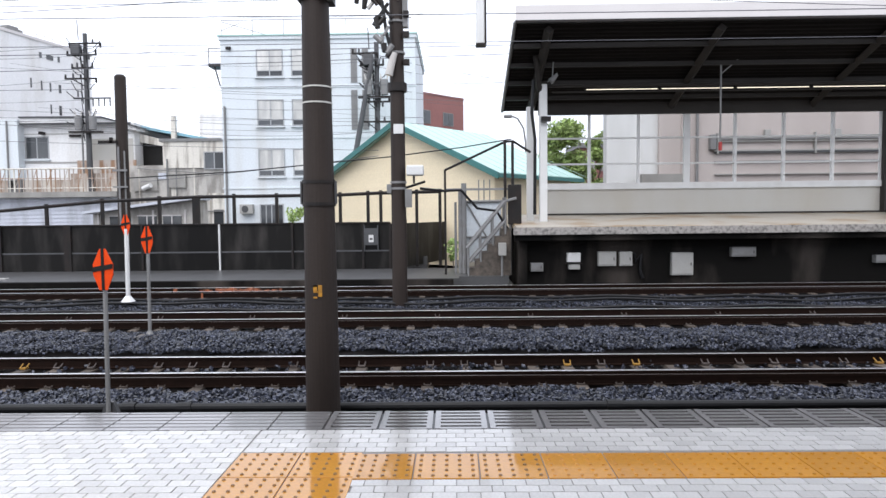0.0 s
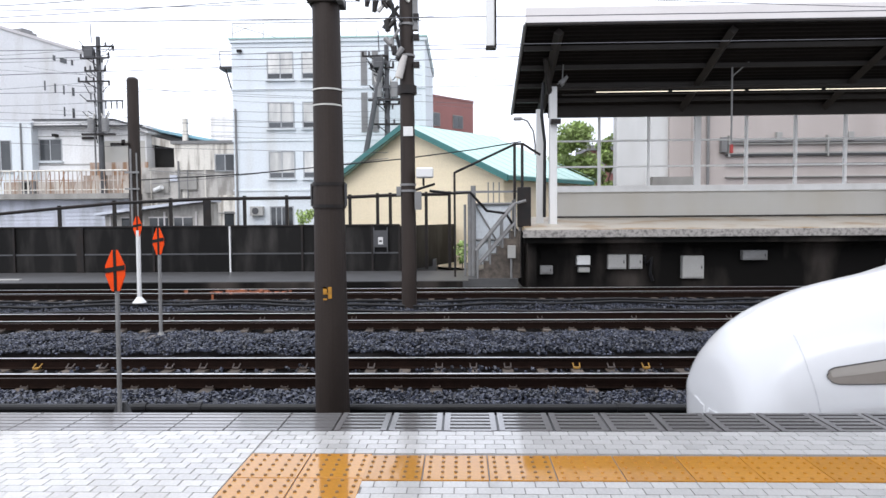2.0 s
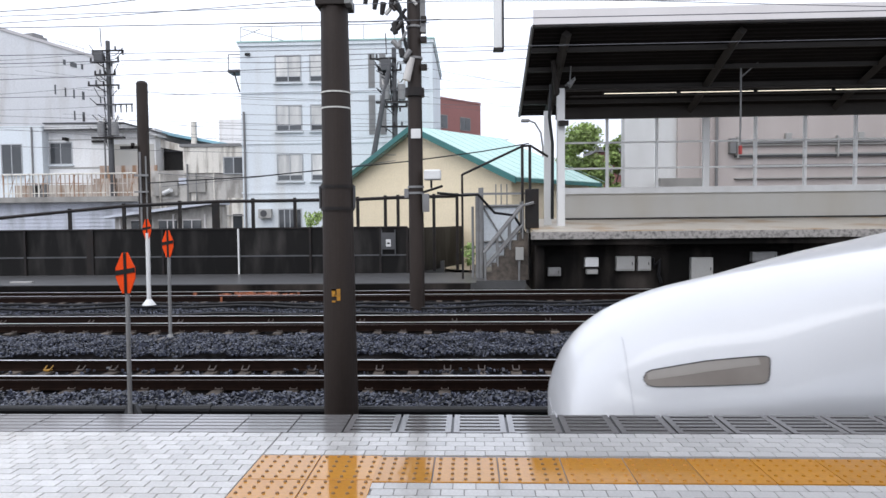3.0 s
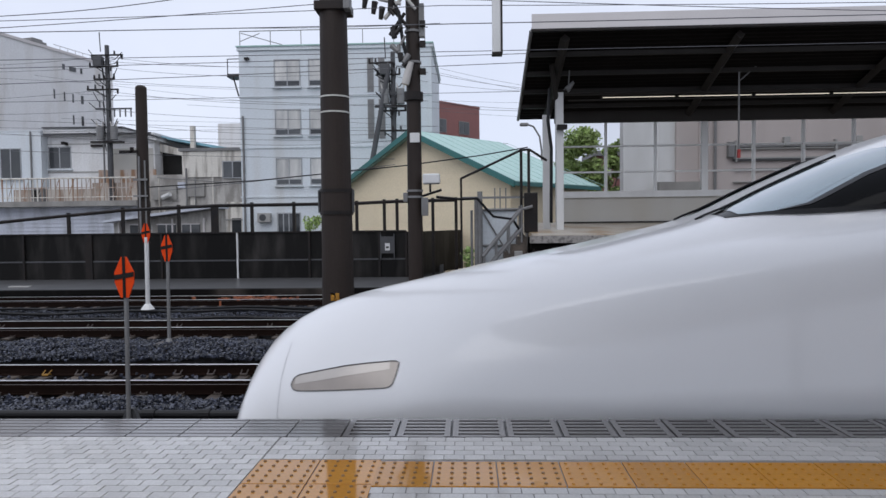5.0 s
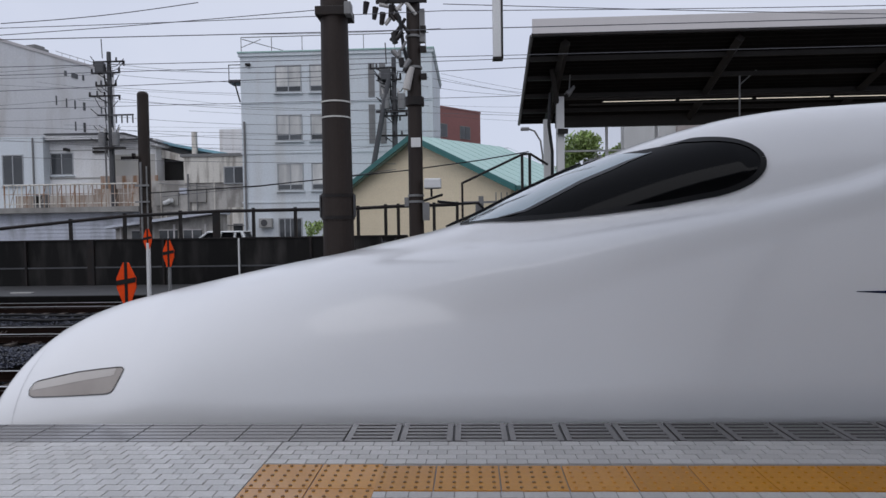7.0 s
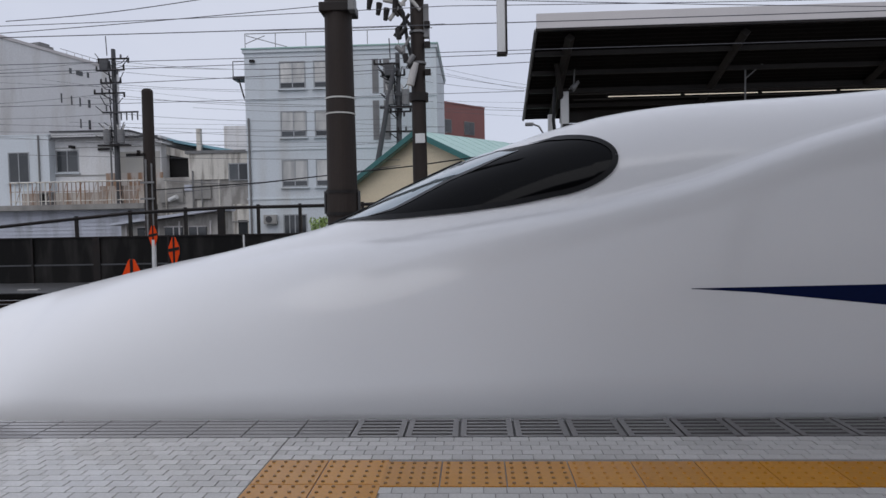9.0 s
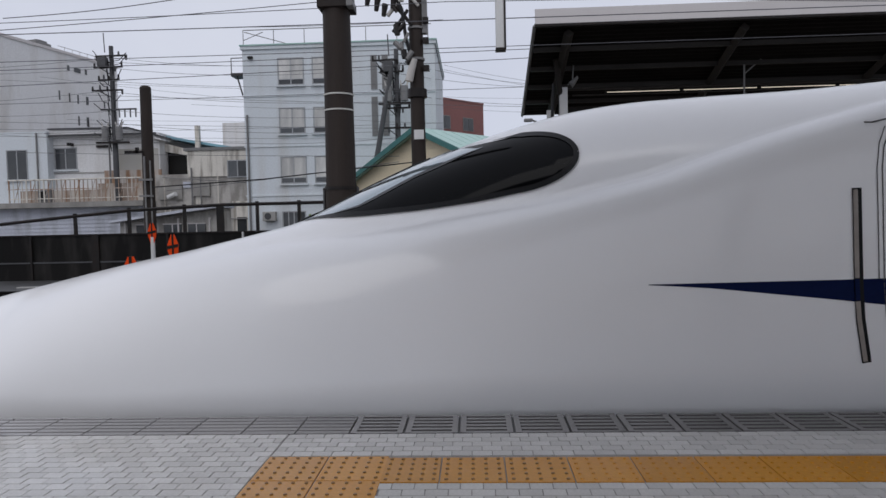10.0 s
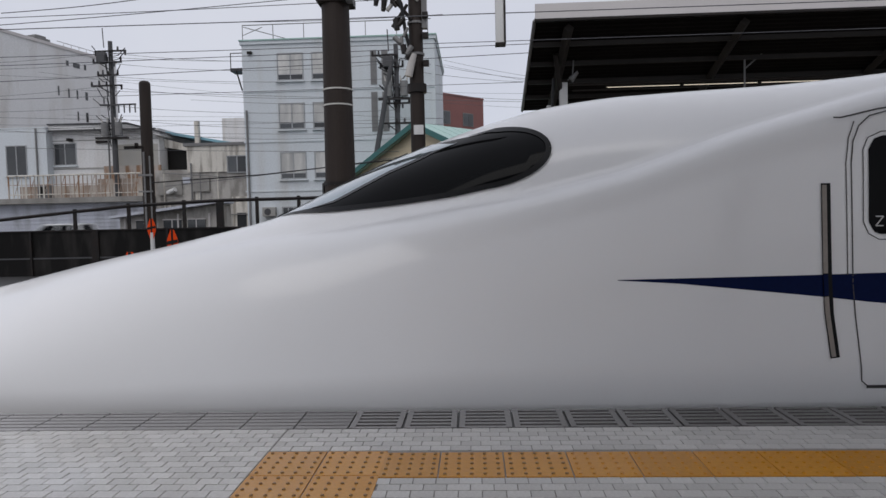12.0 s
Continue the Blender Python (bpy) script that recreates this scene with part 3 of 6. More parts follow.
def hull_side(s, z):
    """Half-width at the height z."""
    form = hull_form(s)
    w, zb, zh, zc, n, lean, cab = form
    if z <= zb:
        d = zb - z
        return max(0.0, w + w * lean / max(0.2, zh - zb) * d * math.exp(-d / 0.3) - min(1, w) * 0.4 * d * d)
    f = (z - zb) / (zh - zb)
    if f < 1:
        y = w * (1 - lean * f) * (1 - f ** n) ** (1 / n)
        if y >= cab or zc - zh < 1e-4:
            return y
    if hull_top(s, 0, form) <= z:
        return 0.0
    lo, hi = 0.0, w
    for _ in range(24):
        mid = (lo + hi) / 2
        if hull_top(s, mid, form) > z:
            lo = mid
        else:
            hi = mid
    return lo


def hull_point(s, z, proud, side=-1):
    y = hull_side(s, z)
    e = 0.02
    dz = (hull_side(s, z + e) - hull_side(s, z - e)) / (2 * e)
    ds = (hull_side(s + e, z) - hull_side(s - e, z)) / (2 * e)
    n = Vector((-ds, 1, -dz)).normalized()
    return Vector((s + n.x * proud, side * (y + n.y * proud), z + n.z * proud))


def skin(outline_low, outline_up, s0, s1, proud=0.006, ns=40, nz=8, sides=(-1, 1), tail=False):
    """A patch that lies on the hull between two curves of height."""
    bm = bmesh.new()
    for side in sides:
        grid = []
        for i in range(ns + 1):
            s = s0 + (s1 - s0) * (1 - (1 - i / ns) ** 2 if tail else i / ns)
            a, b = outline_low(s), outline_up(s)
            grid.append([bm.verts.new(hull_point(s, a + (b - a) * j / nz, proud, side)) for j in range(nz + 1)])
        for i in range(ns):
            for j in range(nz):
                bm.faces.new((grid[i][j], grid[i + 1][j], grid[i + 1][j + 1], grid[i][j + 1]))
    bmesh.ops.remove_doubles(bm, verts=bm.verts, dist=1e-4)
    return bm


def ribbon(points, half, proud, closed=False, side=-1, taper=0):
    """A thin line on the hull through points of s and z."""
    pts = list(points) + ([points[0]] if closed else [])
    bm = bmesh.new()
    last = None
    fine = []
    for (s0, z0), (s1, z1) in zip(pts, pts[1:]):
        k = max(2, int(math.hypot(s1 - s0, z1 - z0) / 0.04))
        fine += [(s0 + (s1 - s0) * i / k, z0 + (z1 - z0) * i / k) for i in range(k)]
    fine.append(pts[-1])
    for i, (s, z) in enumerate(fine):
        a, b = fine[max(0, i - 1)], fine[min(len(fine) - 1, i + 1)]
        d = Vector((b[0] - a[0], b[1] - a[1])).normalized()
        w = half * min(1, 0.08 + min(i, len(fine) - 1 - i) / taper) if taper else half
        u, v = -d.y * w, d.x * w
        pair = bm.verts.new(hull_point(s + u, z + v, proud, side)), bm.verts.new(hull_point(s - u, z - v, proud, side))
        if last:
            bm.faces.new((last[0], pair[0], pair[1], last[1]))
        last = pair
    return bm


def build_train():
    train = thing("bullet_train", "white long-nosed bullet train with dark blue stripe, wet", "train", (0, TRAIN_Y, RAIL_Z))
    stations = [TIP + 0.0004] + [TIP + 5.2 * (i / 75) ** 1.8 for i in range(1, 75)] + list(np.arange(4.75, 9.6, 0.07)) + list(np.arange(9.8, REAR + 0.1, 0.9))
    bm, rings = bmesh.new(), []
    up = 44
    for s in stations:
        form = hull_form(s)
        w, zb = form[0], form[1]
        ring = []
        for i in range(-up, up + 1):
            t = i / up
            y = w * math.copysign(abs(math.sin(t * math.pi / 2)) ** 0.8, t)
            ring.append((y, hull_top(s, y, form) if abs(i) < up else zb))
        low = [zb - (zb + 1.12) * (j / 18) ** 1.3 for j in range(1, 19)]
        right = [(hull_side(s, z), z) for z in low]
        left = [(-y, z) for y, z in right[::-1]]
        rings.append([bm.verts.new((s, TRAIN_Y + y, z)) for y, z in left + ring + right])
    for a, b in zip(rings, rings[1:]):
        for i in range(len(a)):
            bm.faces.new((a[i], a[(i + 1) % len(a)], b[(i + 1) % len(a)], b[i]))
    bm.faces.new(rings[-1])
    bm.faces.new(rings[0][::-1])
    body = part("body", bm, TRAIN_WHITE, train, "glossy white aluminium body", smooth=True)

    def on(name, b, material, parent, label="", smooth=False):
        bmesh.ops.translate(b, verts=b.verts, vec=(0, TRAIN_Y, 0))
        return part(name, b, material, parent, label, smooth)
    # cab glass: windscreen over the top, side panes that end in a round
    low_t = [(3.4, 1.165), (3.6, 1.195), (4.0, 1.21), (4.4, 1.24), (4.78, 1.285)]
    up_t = [(3.4, 1.19), (3.6, 1.3), (3.94, 1.46), (4.3, 1.6), (4.55, 1.68), (4.75, 1.7), (4.9, 1.718)]
    for k in range(25):
        u = math.sin(math.pi / 2 * k / 24)
        mid, half = 1.536 + 0.05 * u, 0.204 * math.sqrt(1 - u * u)
        low_t.append((5.035 + 0.398 * u, mid - half))
        up_t.append((5.035 + 0.398 * u, mid + half))
    glass = on("cab_glass", skin(lambda s: lerp(low_t, s), lambda s: min(lerp(up_t, s), hull_top(s, 0) - 0.002), 3.42, 5.432, 0.005, 80, 16, tail=True), TRAIN_GLASS, body,
               "black wrap-round cab glass", smooth=True)
    post_t = [(3.42, 1.18), (3.7, 1.215), (3.9, 1.27), (4.31, 1.48), (4.66, 1.62), (4.9, 1.695)]
    on("windscreen", skin(lambda s: lerp(post_t, s), lambda s: max(lerp(post_t, s) + 0.002, min(lerp(up_t, s), hull_top(s, 0) - 0.002, 1.7 - max(0, s - 4.55) * 0.16)), 3.5, 4.82, 0.009, 60, 10), WINDSCREEN, glass, "sloping windscreen, pale blue sky reflection put into its colour", smooth=True)
    edge = [(s, lerp(low_t, s)) for s in np.linspace(3.5, 5.0, 20)] + low_t[5:] + up_t[:6:-1] + [(4.9, 1.718)]
    on("gasket", ribbon(edge, 0.018, 0.011, taper=9), GASKET, glass, "black rubber surround")
    on("pillar", ribbon([(3.7, 1.215), (3.9, 1.27), (4.31, 1.48), (4.66, 1.62), (4.82, 1.672)], 0.02, 0.009, taper=8), mat("pillar_dark", (0.03, 0.032, 0.035), 0.35, bump=0.0), glass,
       "dark pillar between windscreen and side pane")
    for y in (-0.25, 0.3):
        pts = [Vector((3.3, y, hull_top(3.3, y) + 0.005))] + [Vector((s, y, hull_top(s, y) + 0.018)) for s in np.linspace(3.38, 4.4, 9)]
        on("wiper", path_tube(pts, 0.01), GASKET, body, "black windscreen wiper")
    # headlights
    top_l = ((0.14, -0.03), (0.145, -0.01), (0.165, 0.015), (0.2, 0.034), (0.4, 0.082), (0.565, 0.119), (0.74, 0.146), (0.91, 0.169), (0.95, 0.171), (0.968, 0.161))
    bot_l = ((0.14, -0.032), (0.145, -0.049), (0.165, -0.065), (0.2, -0.07), (0.345, -0.057), (0.665, -0.024), (0.87, -0.002), (0.915, 0.012), (0.935, 0.041), (0.968, 0.155))
    for side in (-1, 1):
        h = on("headlight", skin(lambda s: lerp(bot_l, s), lambda s: lerp(top_l, s), 0.14, 0.968, 0.004, 40, 6, (side,)), LIGHT_COVER, body, "smoked clear headlight cover", smooth=True)
        rim = [(s, lerp(top_l, s)) for s in np.linspace(0.142, 0.966, 40)] + [(s, lerp(bot_l, s)) for s in np.linspace(0.966, 0.142, 40)]
        # Added patch: the cover's lighter upper gradient is put into its colour.
        on("upper_tone", skin(lambda s: lerp(bot_l, s) + (lerp(top_l, s) - lerp(bot_l, s)) * (0.45 + 0.35 * (s - 0.2)), lambda s: lerp(top_l, s) - 0.006, 0.17, 0.9, 0.006, 36, 4, (side,)), COVER_PALE, h,
           "added paler patch for the cover's bright upper gradient", smooth=True)
        on("rim", ribbon(rim, 0.0028, 0.0075, True, side), SEAM, h)
    # stripe that tapers to a point
    on("stripe", skin(lambda s: lerp(((5.78, 0.738), (6.11, 0.718), (6.93, 0.628), (7.31, 0.58), (7.9, 0.53), (26, 0.53)), s),
                      lambda s: lerp(((5.78, 0.742), (6.93, 0.753), (7.31, 0.76), (26, 0.76)), s), 5.78, 25.9, 0.004, 110, 4), TRAIN_BLUE, body, "dark blue stripe")
    # grab recess beside the cab door; black and grey-tan strips paint its shade
    slot = [(6.985, 1.29), (6.99, 0.95), (6.995, 0.71), (7.005, 0.52), (7.04, 0.26)]
    on("grab_slot", ribbon(slot, 0.027, 0.006), GASKET, body, "black strip for the shade inside the grab recess")
    for run, paint in (([(6.974, 1.28), (6.979, 0.95), (6.982, 0.762)], GRAB), ([(6.982, 0.756), (6.987, 0.63)], TRAIN_BLUE), ([(6.987, 0.624), (6.994, 0.52), (7.029, 0.268)], GRAB)):
        on("grab_side", ribbon(run, 0.0135, 0.012), paint, body, "white side wall of the grab recess, its shade painted grey-tan" if paint is GRAB else "side wall of the grab recess where the dark blue stripe crosses")
    # door seams, window of the cab door, drip ledge
    door = [(7.232, 0.09), (7.197, 0.12), (7.192, 0.2), (7.157, 0.5), (7.142, 0.7), (7.132, 1.4), (7.147, 1.53), (7.187, 1.62), (7.257, 1.68), (7.377, 1.71), (7.747, 1.71), (7.847, 1.66), (7.897, 1.55),
            (7.907, 0.7), (7.907, 0.14), (7.867, 0.09)]
    d = on("cab_door", ribbon(door, 0.0035, 0.004, True), SEAM, body, "rounded seam of the cab door")
    on("sill_seam", ribbon([(7.227, 0.085), (7.867, 0.085)], 0.01, 0.005), SEAM, d)
    on("door_trim", ribbon([(7.112, 0.75), (7.102, 1.4), (7.122, 1.55), (7.167, 1.65)], 0.003, 0.004), SEAM, d)
    ring = [(7.2, 1.06), (7.23, 0.99), (7.29, 0.955), (7.58, 0.955), (7.64, 0.99), (7.67, 1.06), (7.67, 1.48), (7.63, 1.55), (7.56, 1.585), (7.31, 1.585), (7.23, 1.55), (7.2, 1.48)]
    on("window_seam", ribbon(ring, 0.0028, 0.004, True), SEAM, d)
    pane_lo = ((7.23, 1.06), (7.26, 1.0), (7.3, 0.985), (7.57, 0.985), (7.61, 1.0), (7.64, 1.06))
    pane_up = ((7.23, 1.48), (7.26, 1.54), (7.31, 1.56), (7.56, 1.56), (7.61, 1.54), (7.64, 1.48))
    pane = on("door_window", skin(lambda s: lerp(pane_lo, s), lambda s: lerp(pane_up, s), 7.23, 7.64, 0.006, 24, 8, (-1,)), TRAIN_GLASS, d, "black rounded door window", smooth=True)
    letter = bmesh.new()
    for a, b in (((7.266, 1.09), (7.31, 1.09)), ((7.31, 1.09), (7.266, 1.035)), ((7.266, 1.035), (7.31, 1.035))):
        tmp = ribbon([a, b], 0.0032, 0.012)
        me = bpy.data.meshes.new("tmp")
        tmp.to_mesh(me)
        tmp.free()
        letter.from_mesh(me)
        bpy.data.meshes.remove(me)
    on("letter", letter, WHITE_PAINT, pane, "white capital letter Z")
    on("drip_ledge", ribbon([(7.06, 1.672), (7.1, 1.67), (7.31, 1.715), (7.6, 1.75), (7.9, 1.77)], 0.0045, 0.012), SEAM, body, "thin dark rain ledge")
    # nose cover seam, wet smears on the hood are left to the coat
    on("nose_seam", ribbon([(0.055, -0.3), (0.05, -0.2), (0.045, 0.0), (0.06, 0.22)], 0.002, 0.003), mat("seam_grey", (0.55, 0.55, 0.56), 0.5, bump=0.0), body)
    # running gear
    for s in (3.6, 6.1, 20.5, 23.0):
        for y in (-0.7175 - 0.032, 0.7175 + 0.032):
            wheel = tube(bmesh.new(), (s, TRAIN_Y + y - 0.06, RAIL_Z + 0.43), (s, TRAIN_Y + y + 0.06, RAIL_Z + 0.43), 0.43, seg=28)
            part("wheel", wheel, STEEL, train)
        part("axle", tube(bmesh.new(), (s, TRAIN_Y - 0.8, RAIL_Z + 0.43), (s, TRAIN_Y + 0.8, RAIL_Z + 0.43), 0.09), BLACK_STEEL, train)
    return train


# ---- poles, boards and fences beside the tracks ----
def pole_near():
    x, y = -1.655, 8.05
    p = thing("catenary_pole", "dark brown tapered concrete mast with steel collars", "mast", (x, y, BED_Z), "catenary masts")
    part("shaft", tube(bmesh.new(), (x, y, BED_Z), (x, y, 3.66), 0.215, 0.168, seg=28), POLE, p, smooth=False)
    part("shaft_top", tube(bmesh.new(), (x, y, 3.66), (x, y, 8.5), 0.168, 0.15, seg=28), POLE, p)
    part("cap_collar", boxes((x - 0.2, x + 0.22, y - 0.19, y + 0.19, 3.75, 3.86), bevel=0.01), BLACK_STEEL, p, "black steel clamp round the mast")
    part("clamp_bolt", boxes((x + 0.17, x + 0.25, y - 0.26, y - 0.1, 3.73, 3.88), bevel=0.01), GREY_STEEL, p)
    for z in (2.72, 2.53):
        part("band", tube(bmesh.new(), (x, y, z - 0.009), (x, y, z + 0.009), 0.185, seg=28), BAND, p, "thin white band")
    c = part("collar", tube(bmesh.new(), (x, y, 1.27), (x, y, 1.6), 0.202, 0.199, seg=28), POLE, p, "wide dark steel collar")
    for z in (1.3, 1.57):
        part("strap", tube(bmesh.new(), (x, y, z - 0.02), (x, y, z + 0.02), 0.208, seg=28), BLACK_STEEL, c)
    for sx in (-1, 1):
        part("flange", boxes((x + sx * 0.2, x + sx * 0.222, y - 0.06, y + 0.02, 1.3, 1.58), bevel=0.005), DARK_GREY, c)
    q = bmesh.new()
    for (dx, z0, z1) in ((-0.03, 0.29, 0.31), (-0.03, 0.22, 0.31), (0.0, 0.22, 0.24), (0.03, 0.17, 0.31), (-0.03, 0.15, 0.17)):
        box(q, x + dx - 0.022, x + dx + 0.022, y - 0.212, y - 0.192, z0, z1)
    part("painted_mark", q, YELLOW, p, "faded yellow painted mark")


def pole_far():
    x, y = -1.51, 18.2
    p = thing("catenary_pole", "dark brown concrete mast with insulators, a lamp and clamps", "mast", (x, y, BED_Z), "catenary masts")
    part("shaft", tube(bmesh.new(), (x, y, BED_Z), (x, y, 9.5), 0.215, 0.185, seg=24), POLE, p)
    part("white_plate", boxes((x - 0.1, x + 0.17, y - 0.225, y - 0.2, 3.38, 3.64), bevel=0.004), WHITE_PAINT, p, "small white plate")
    part("collar", tube(bmesh.new(), (x, y, 4.55), (x, y, 4.78), 0.27, seg=20), BLACK_STEEL, p, "dark steel collar")
    for z in (1.88, 2.05, 5.6, 6.45):
        part("band", tube(bmesh.new(), (x, y, z - 0.03), (x, y, z + 0.03), 0.23, seg=20), GREY_STEEL, p)
    part("bracket", boxes((x - 0.32, x - 0.2, y - 0.1, y + 0.1, 1.75, 2.0)), GREY_STEEL, p)
    ins = bmesh.new()
    tube(ins, (x - 0.2, y - 0.3, 4.95), (x - 0.05, y - 0.3, 5.55), 0.11, 0.1, seg=14)
    part("arrester", ins, PORCELAIN, p, "pale ribbed surge arrester")
    part("drop_lead", path_tube([(x - 0.1, y - 0.3, 5.5), (x - 0.25, y - 0.3, 6.1), (x - 0.35, y - 0.3, 6.9), (x - 0.55, y - 0.2, 7.3)], 0.05), CABLE, p)
    for k, (a, b) in enumerate((((-0.75, 6.75), (-0.25, 7.35)), ((-0.6, 6.3), (-0.2, 6.9)), ((-0.9, 7.3), (-0.3, 7.15)), ((-0.5, 7.0), (-0.1, 6.5)), ((-0.3, 7.5), (0.1, 7.0)))):
        part("insulator", tube(bmesh.new(), (x + a[0], y - 0.25, a[1]), (x + b[0], y - 0.22, b[1]), 0.06, 0.045, seg=10), BLACK_STEEL if k % 2 else PORCELAIN, p)
    part("cross_arm", boxes((x - 1.0, x + 0.4, y - 0.3, y - 0.2, 7.32, 7.42)), BLACK_STEEL, p)
    rng = random.Random(11)
    for k in range(12):
        zz = rng.uniform(5.4, 7.4)
        xx = x - 0.2 - 0.3 * (zz - 5.2) * rng.uniform(0.4, 1.0)
        part("fitting", tube(bmesh.new(), (xx, y - 0.35, zz), (xx + rng.uniform(-0.2, 0.2), y - 0.32, zz + rng.uniform(0.12, 0.3)), rng.uniform(0.04, 0.085), seg=8), rng.choice((BLACK_STEEL, GREY_STEEL, BLACK_STEEL)), p)
    for zz in (6.55, 6.0, 5.25):
        part("bolt_lug", boxes((x + 0.2, x + 0.36, y - 0.2, y - 0.05, zz, zz + 0.16), bevel=0.01), BLACK_STEEL, p)
    for k, (dx, dz) in enumerate(((-1.05, 7.0), (-0.85, 6.85), (-1.3, 7.15), (-0.6, 7.05))):
        part("pulley", tube(bmesh.new(), (x + dx, y - 0.3, dz - 0.12), (x + dx + 0.05, y - 0.3, dz + 0.2), 0.06, 0.09, seg=10), BLACK_STEEL, p)
    part("side_plate", boxes((x + 0.18, x + 0.32, y - 0.1, y + 0.1, 6.3, 7.2)), GREY_STEEL, p)
    lamp = part("floodlight", boxes((x + 0.25, x + 0.72, y - 0.45, y - 0.1, 2.22, 2.5), bevel=0.04), WHITE_PAINT, p, "white floodlight on a bracket")
    part("lamp_arm", tubes(((x + 0.2, y, 1.9), (x + 0.75, y - 0.3, 2.05), 0.035), ((x + 0.45, y - 0.3, 2.0), (x + 0.45, y - 0.3, 2.3), 0.03)), BLACK_STEEL, p)
    part("junction_box", boxes((x + 0.2, x + 0.38, y - 0.3, y - 0.1, 1.35, 1.85), bevel=0.01), GREY_STEEL, p)


def marker(x, y, z0, zb, half_h, half_w, post_mat, r, label, tilt=0):
    """A lozenge board with a black cross on a thin post."""
    m = thing("track_marker", label, "railway sign", (x, y, z0), "lozenge marker boards")
    part("post", tube(bmesh.new(), (x - 0.02, y, z0), (x, y, zb - half_h * 0.4), r, seg=10), post_mat, m)
    foot = bmesh.new()
    tube(foot, (x - 0.02, y, z0 - 0.02), (x - 0.02, y, z0 + 0.14), r * 3.2, r * 1.2, seg=10)
    part("foot", foot, post_mat, m)
    out = [(x - half_w * 0.28, zb + half_h), (x + half_w * 0.28, zb + half_h), (x + half_w, zb + half_h * 0.25), (x + half_w, zb - half_h * 0.25), (x + half_w * 0.4, zb - half_h),
           (x - half_w * 0.4, zb - half_h), (x - half_w, zb - half_h * 0.25), (x - half_w, zb + half_h * 0.25)]
    board = part("board", prism(out, y - 0.04, y - 0.022), ORANGE, m, "bright orange lozenge board")
    k = half_h * 0.12
    part("bar", prism([(x - half_w, zb - k), (x + half_w, zb + k * 0.3), (x + half_w, zb + k * 2.3), (x - half_w, zb + k)], y - 0.05, y - 0.038), BLACK, board, "black bar")
    part("bar", prism([(x - k * 0.6, zb - half_h), (x + k * 0.6, zb - half_h), (x + k * 0.6, zb + half_h), (x - k * 0.6, zb + half_h)], y - 0.047, y - 0.037), BLACK, board)
    return m


def fence_wall():
    y = 27.0
    f = thing("steel_fence", "black stained steel panel fence along the yard", "fence", (-10, y, -1.1), kind="structure")
    xs = [-21.5, -19.0, -16.15, -13.0, -9.75, -6.7, -3.75, -2.62]
    for a, b in zip(xs, xs[1:]):
        part("panel", boxes((a + 0.03, b - 0.03, y, y + 0.05, -0.32, 0.8), bevel=0.008), FENCE, f)
        part("panel", boxes((a + 0.03, b - 0.03, y - 0.03, y + 0.05, -1.12, -0.36), bevel=0.008), FENCE, f)
        part("cap", boxes((a, b, y - 0.06, y + 0.09, 0.8, 0.86)), BLACK_STEEL, f)
        part("ledge", boxes((a, b, y - 0.05, y + 0.06, -0.37, -0.31)), DARK_GREY, f)
    for x in xs:
        wide = 0.3 if x == -16.15 else 0.06 if x == -9.75 else 0.09
        part("post", boxes((x - wide / 2, x + wide / 2, y - 0.09, y + 0.02, -1.12, 0.82)), WHITE_PAINT if x == -9.75 else BLACK_STEEL, f)
    s = part("notice", boxes((-3.7, -3.66, y - 0.13, y - 0.1, -0.35, 0.72), (-3.14, -3.1, y - 0.13, y - 0.1, -0.35, 0.72), (-3.66, -3.14, y - 0.12, y - 0.105, -0.1, 0.6)), DARK_GREY, f, "thin steel frame with a small white notice")
    part("notice_label", boxes((-3.5, -3.3, y - 0.14, y - 0.12, 0.02, 0.32)), WHITE_PAINT, s)
    part("notice_bar", boxes((-3.46, -3.34, y - 0.146, y - 0.14, 0.12, 0.19)), BLACK, s)
    # the wing that runs back
    a, b = Vector((-2.55, 27.0, 0)), Vector((-0.12, 33, 0))
    bm = bmesh.new()
    box(bm, 0, (b - a).length, 0, 0.06, -1.12, 0.78)
    bm.transform(Matrix.Translation(a) @ Matrix.Rotation(math.atan2(b.y - a.y, b.x - a.x), 4, "Z"))
    part("panel", bm, FENCE, f)
    for x in (-2.35, -2.0):
        part("post", boxes((x - 0.08, x + 0.08, 26.9, 27.05, -1.12, 0.95)), BLACK_STEEL, f)
    # pipe railing above and behind
    g = thing("pipe_railing", "black pipe railing on posts behind the fence", "railing", (-8, 28.0, -1.1), kind="structure")
    top = [(-24, 28, 1.1), (-19.7, 28, 1.48), (-15.2, 28, 1.85), (-11, 28, 2.0), (-4.9, 28, 2.02), (-3.3, 28, 2.08), (-0.5, 28, 2.12)]
    part("top_rail", path_tube(top, 0.075), BLACK_STEEL, g)
    for x in (-17.65, -15.2, -12.7, -11.1, -9.45, -7.6, -4.85, -3.65, -3.1, -1.55, -0.55):
        z = lerp([(p[0], p[2]) for p in top], x)
        w = 0.16 if x == -11.1 else 0.065
        part("post", boxes((x - w, x + w, 27.95, 28.05, -1.1, z + (0.12 if w < 0.1 else 0.02))), BLACK_STEEL, g)
    slab = boxes((-40, 0.2, 22.75, 27, -1.6, -1.1), (0.2, 2.0, 23.4, 34, -1.6, -1.1))
    single("yard_paving", slab, PAVING, "wet grey concrete yard strip below the fence", "pavement", kind="structure")
